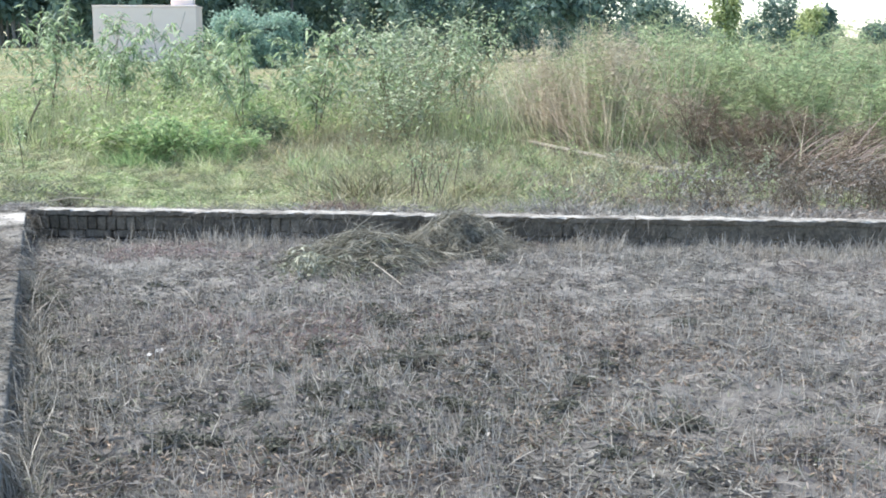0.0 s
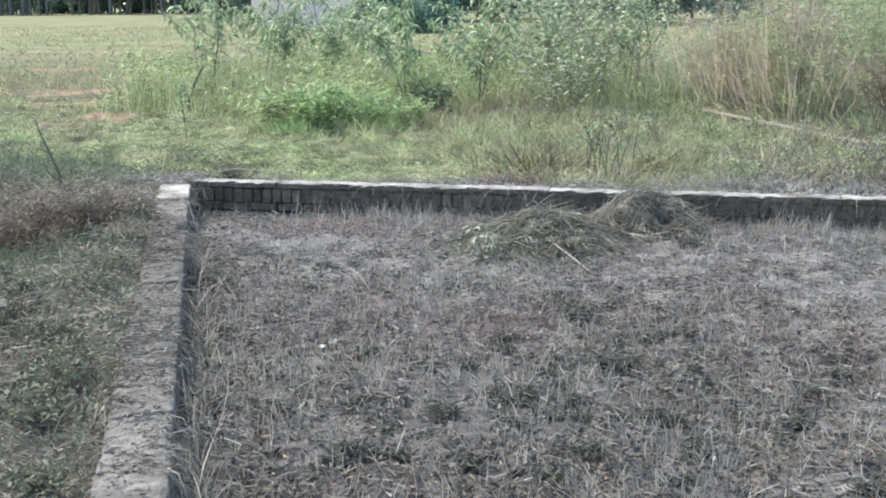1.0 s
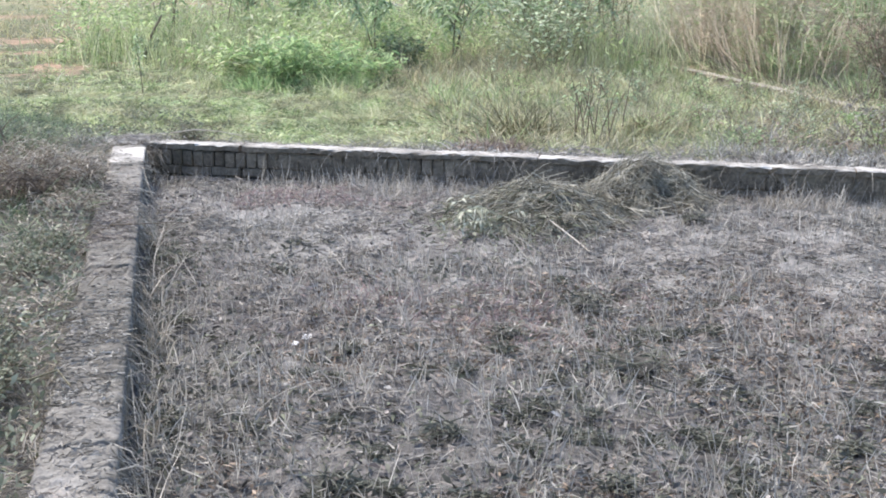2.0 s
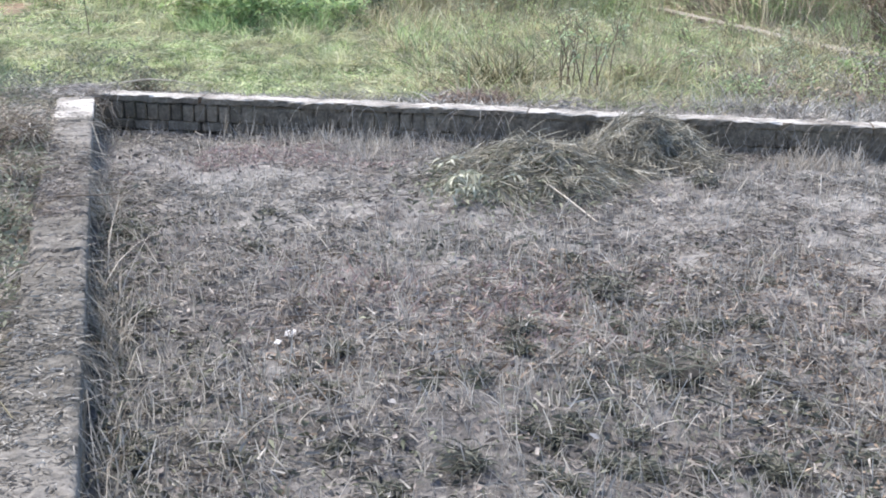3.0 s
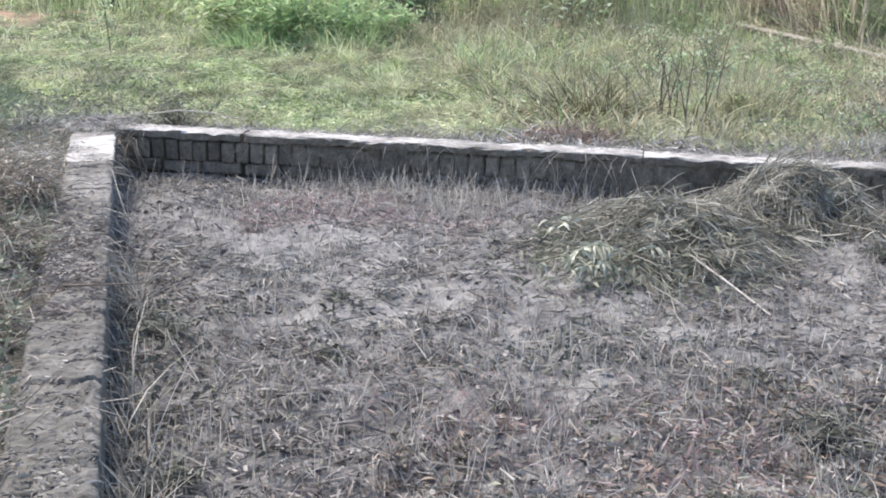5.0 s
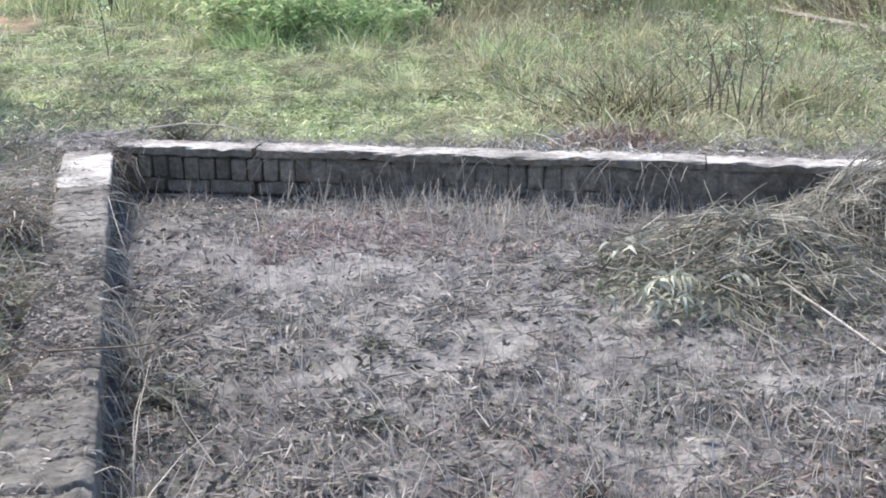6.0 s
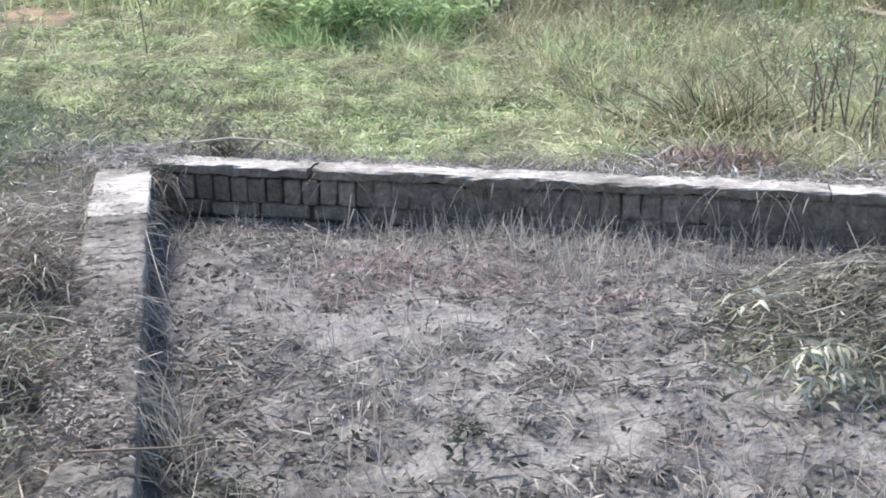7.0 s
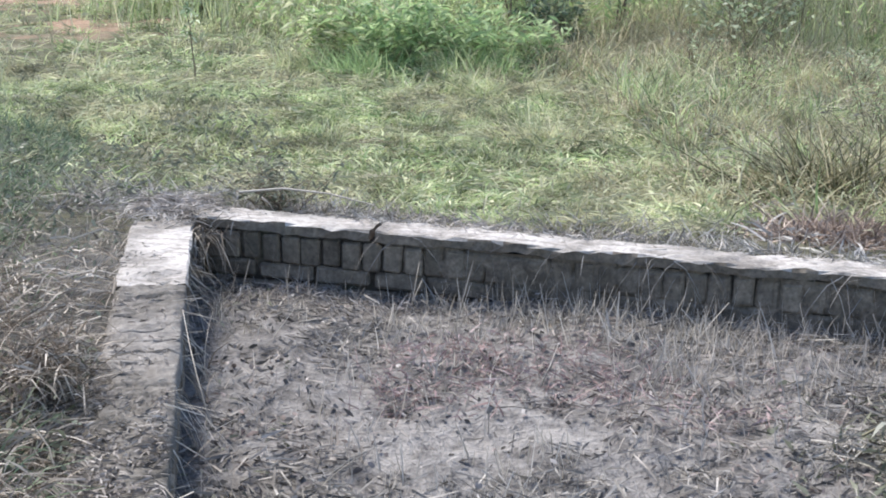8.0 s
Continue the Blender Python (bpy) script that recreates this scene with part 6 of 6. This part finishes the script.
stuff("hanging_straw", [ribbons(P, D, r.uniform(0.08, 0.3, n), r.uniform(0.0025, 0.005, n), bend, (1.0, 0.95, 0.8, 0.3), r)], M_STRAW, "dry straw and thin vines hanging over the back wall's face", "straw")
meadow("verge_straw", 60000, -4.0, 6.5, 9.4, 12.6, 0.04, 0.17, 0.006, M_WITHERED, "grey withered straw along the wall's far side", lambda x, y, r: behind(x, y, r) & (np.hypot((x + 0.62) / 0.38, (y - 11.35) / 0.35) > 1) & (y < back_y(x) + 0.45 + 0.7 * fbm(x * 1.3, y * 0, 2) + 1.0 * smooth(1.2, 2.6, x)), lean=1.3, thin=0.8)
matted("plume_foot_grass", 26000, 1.5, 7.0, 14.5, 22.0, 0.1, 0.35, 0.01, M_RUSSET, "low tangled russet grass at the plume grass's foot", lambda x, y, r: (x > next_x(y) + 0.3))
tufts("plume_foot_stalks", 2200, 9, 1.0, 6.0, 14.5, 24.0, 0.25, 0.8, 0.01, M_BRUSH, "tan dry stalks before the plumes", lambda x, y, r: (x > next_x(y) + 0.35) & (x < next_x(y) + 1.6), 0.22, 0.08)
tufts("plume_foot_weeds", 3000, 9, 1.0, 6.0, 14.5, 24.0, 0.25, 0.85, 0.009, M_FEATHER, "mixed green and tan grass before the plumes", lambda x, y, r: (x > next_x(y) + 0.55) & (x < next_x(y) + 2.2), 0.25, 0.08)


# dry grass hanging down the side wall's inner face
r = np.random.default_rng(905)
n = 2000
y = r.uniform(4.5, 10.75, n)
y = y[r.random(n) < 0.12 + smooth(0.4, 0.62, fbm(y * 2.6 + 3, y * 0 + 5, 3))]
n = len(y)
P = np.stack([left_x(y) - r.uniform(0.0, 0.05, n), y, WALL_TOP - r.uniform(-0.01, 0.1, n)], 1)
D = unit(np.stack([r.uniform(0.3, 1.1, n), r.normal(0, 0.6, n), r.uniform(-0.5, 0.7, n)], 1))
bend = np.stack([np.zeros(n), np.zeros(n), -r.uniform(0.7, 1.9, n)], 1)
stuff("hanging_straw", [ribbons(P, D, r.uniform(0.06, 0.22, n), r.uniform(0.002, 0.005, n), bend, BLADE, r)], M_SIDESTRAW, "brown dry grass hanging down the side wall's inner face", "straw")

# straw and dirt over the walls' corner, and over the back capping's rear edge
n = 1500
x, y = r.normal(-3.33, 0.1, n), r.normal(11.08, 0.11, n)
P = np.stack([x, y, WALL_TOP - 0.012 + r.uniform(0, 0.03, n)], 1)
bend = np.zeros((n, 3))
bend[:, 2] = -r.uniform(0.1, 0.5, n)
stuff("corner_litter", [ribbons(P, flat(n, r, 0.25), r.uniform(0.03, 0.13, n), r.uniform(0.002, 0.006, n), bend, BLADE, r)], M_WITHERED, "withered straw lying over the walls' corner", "straw")
n = 2600
x = r.uniform(-3.0, 6.0, n)
x = x[r.random(n) < 0.15 + smooth(0.45, 0.65, fbm(x * 1.7 + 31, x * 0, 3))]
n = len(x)
P = np.stack([x, back_y(x) + 0.185 - np.abs(r.normal(0, 0.035, n)), WALL_TOP - 0.004 + r.uniform(0, 0.015, n)], 1)
bend = np.zeros((n, 3))
bend[:, 2] = -r.uniform(0.0, 0.25, n)
stuff("capping_litter", [ribbons(P, flat(n, r, 0.15), r.uniform(0.02, 0.1, n), r.uniform(0.002, 0.005, n), bend, BLADE, r)], M_WITHERED, "straw blown onto the back wall's capping", "straw")


def outside_left(x, y, r):
    return x < left_x(y) - 0.25


n = 4200
y = r.uniform(5.5, 11.2, n)
x = left_x(y) - 0.3 - np.abs(r.normal(0.0, 0.6, n))
k = r.random(n) < 0.2 + smooth(0.4, 0.6, fbm(x * 1.6 + 90, y * 1.6, 3))
x, y, n = x[k], y[k], int(k.sum())
a = 1.85 + r.normal(0, 0.75, n)
D = unit(np.stack([np.cos(a), np.sin(a), r.uniform(-0.1, 0.3, n)], 1))
bend = np.zeros((n, 3))
bend[:, 2] = -r.uniform(0.2, 0.5, n)
stuff("side_stalks", [ribbons(on_ground(x, y, 0.02) + np.array([0, 0, 1]) * r.uniform(0, 0.06, (n, 1)), D, 0.06 + 0.26 * r.random(n) ** 1.6, r.uniform(0.0035, 0.0065, n), bend, STRAW, r)], M_SIDESTRAW, "long dry brown stalks lying along the side wall", "stalks")
tufts("dusky_grass", 5200, 9, -7.5, -3.6, 9.8, 13.6, 0.06, 0.2, 0.008, M_DUSK, "dusky green grass beyond the wall's corner", lambda x, y, r: (x < left_x(y) - 0.75) & (r.random(len(x)) < 0.25 + smooth(0.36, 0.56, fbm(x * 1.1 + 4, y * 1.1, 3))), 0.4, 0.05)
tufts("side_green_tufts", 3000, 8, -5.2, -1.6, 6.0, 11.0, 0.05, 0.2, 0.006, M_DUSK, "green grass tufts outside the side wall", lambda x, y, r: (x < left_x(y) - 0.42) & (r.random(len(x)) < smooth(0.42, 0.58, fbm(x * 1.7 + 14, y * 1.7, 3))), 0.5, 0.04)
def side_strip(x, y, r):
    return (x < left_x(y) - 0.24) & (x > left_x(y) - 0.4 - 0.7 * fbm(x * 0 + 6, y * 1.1, 2))


leaf_bits("side_strip_weeds", 26000, -4.2, -0.4, 3.6, 9.6, lambda x, y, r: side_strip(x, y, r) & (r.random(len(x)) < 0.35 + smooth(0.4, 0.6, fbm(x * 2.2 + 33, y * 2.2, 3))), 0.16, 0.018, 0.045, M_WEED, "grey-green weeds along the wall's outer side", "weeds", 0.4)
meadow("side_strip_straw", 30000, -4.2, -0.4, 3.6, 9.6, 0.05, 0.2, 0.005, M_SIDESTRAW, "dry straw along the wall's outer side", side_strip, lean=1.5)
meadow("side_grass", 24000, -6.0, -0.2, 3.0, 12.5, 0.04, 0.16, 0.005, M_SIDESTRAW, "dull brown dead grass outside the side wall", outside_left, lean=1.0)
leaf_bits("side_leaves", 3500, -5.5, -0.2, 3.0, 12.5, lambda x, y, r: outside_left(x, y, r) & (r.random(len(x)) < smooth(0.4, 0.62, fbm(x * 1.4 + 70, y * 1.4, 3))), 0.2, 0.012, 0.03, M_GREYLEAF, "pale green leaves among the side weeds", "weeds", 0.45)
leaf_bits("side_weeds", 36000, -5.5, -0.2, 3.0, 12.5, lambda x, y, r: outside_left(x, y, r) & (r.random(len(x)) < 0.3 + smooth(0.35, 0.6, fbm(x * 1.2 + 20, y * 1.2, 3))), 0.24, 0.012, 0.04, M_WEED, "small grey-green leafy weeds outside the side wall", "weeds", 0.4)
meadow("side_straw", 36000, -6.0, -0.2, 3.0, 12.5, 0.05, 0.2, 0.004, M_THATCH, "dry straw outside the side wall", outside_left, lean=1.6)
leaf_bits("corner_weeds", 16000, -7.5, -3.0, 11.2, 15.0, lambda x, y, r: behind(x, y, r) & (x < -2.6 - 0.35 * (y - 11)) & (r.random(len(x)) < smooth(0.35, 0.6, fbm(x * 1.5, y * 1.5 + 8, 3))), 0.1, 0.02, 0.06, M_WEED, "dusky green leafy weeds beyond the wall's corner", "weeds", 0.35)
meadow("side_meadow", 26000, -8.5, -3.2, 9.5, 15.0, 0.06, 0.22, 0.006, M_GRASS, "green grass beyond the side wall", lambda x, y, r: outside_left(x, y, r) & (x < left_x(y) - 0.9) & (y < 11.2), lean=0.6)

# ---- the walls' bricks ----
lay_bricks(*wall_back, 0.02, 11.1, smear=1.35)
lay_bricks(*wall_side, 0.3, 13.0)
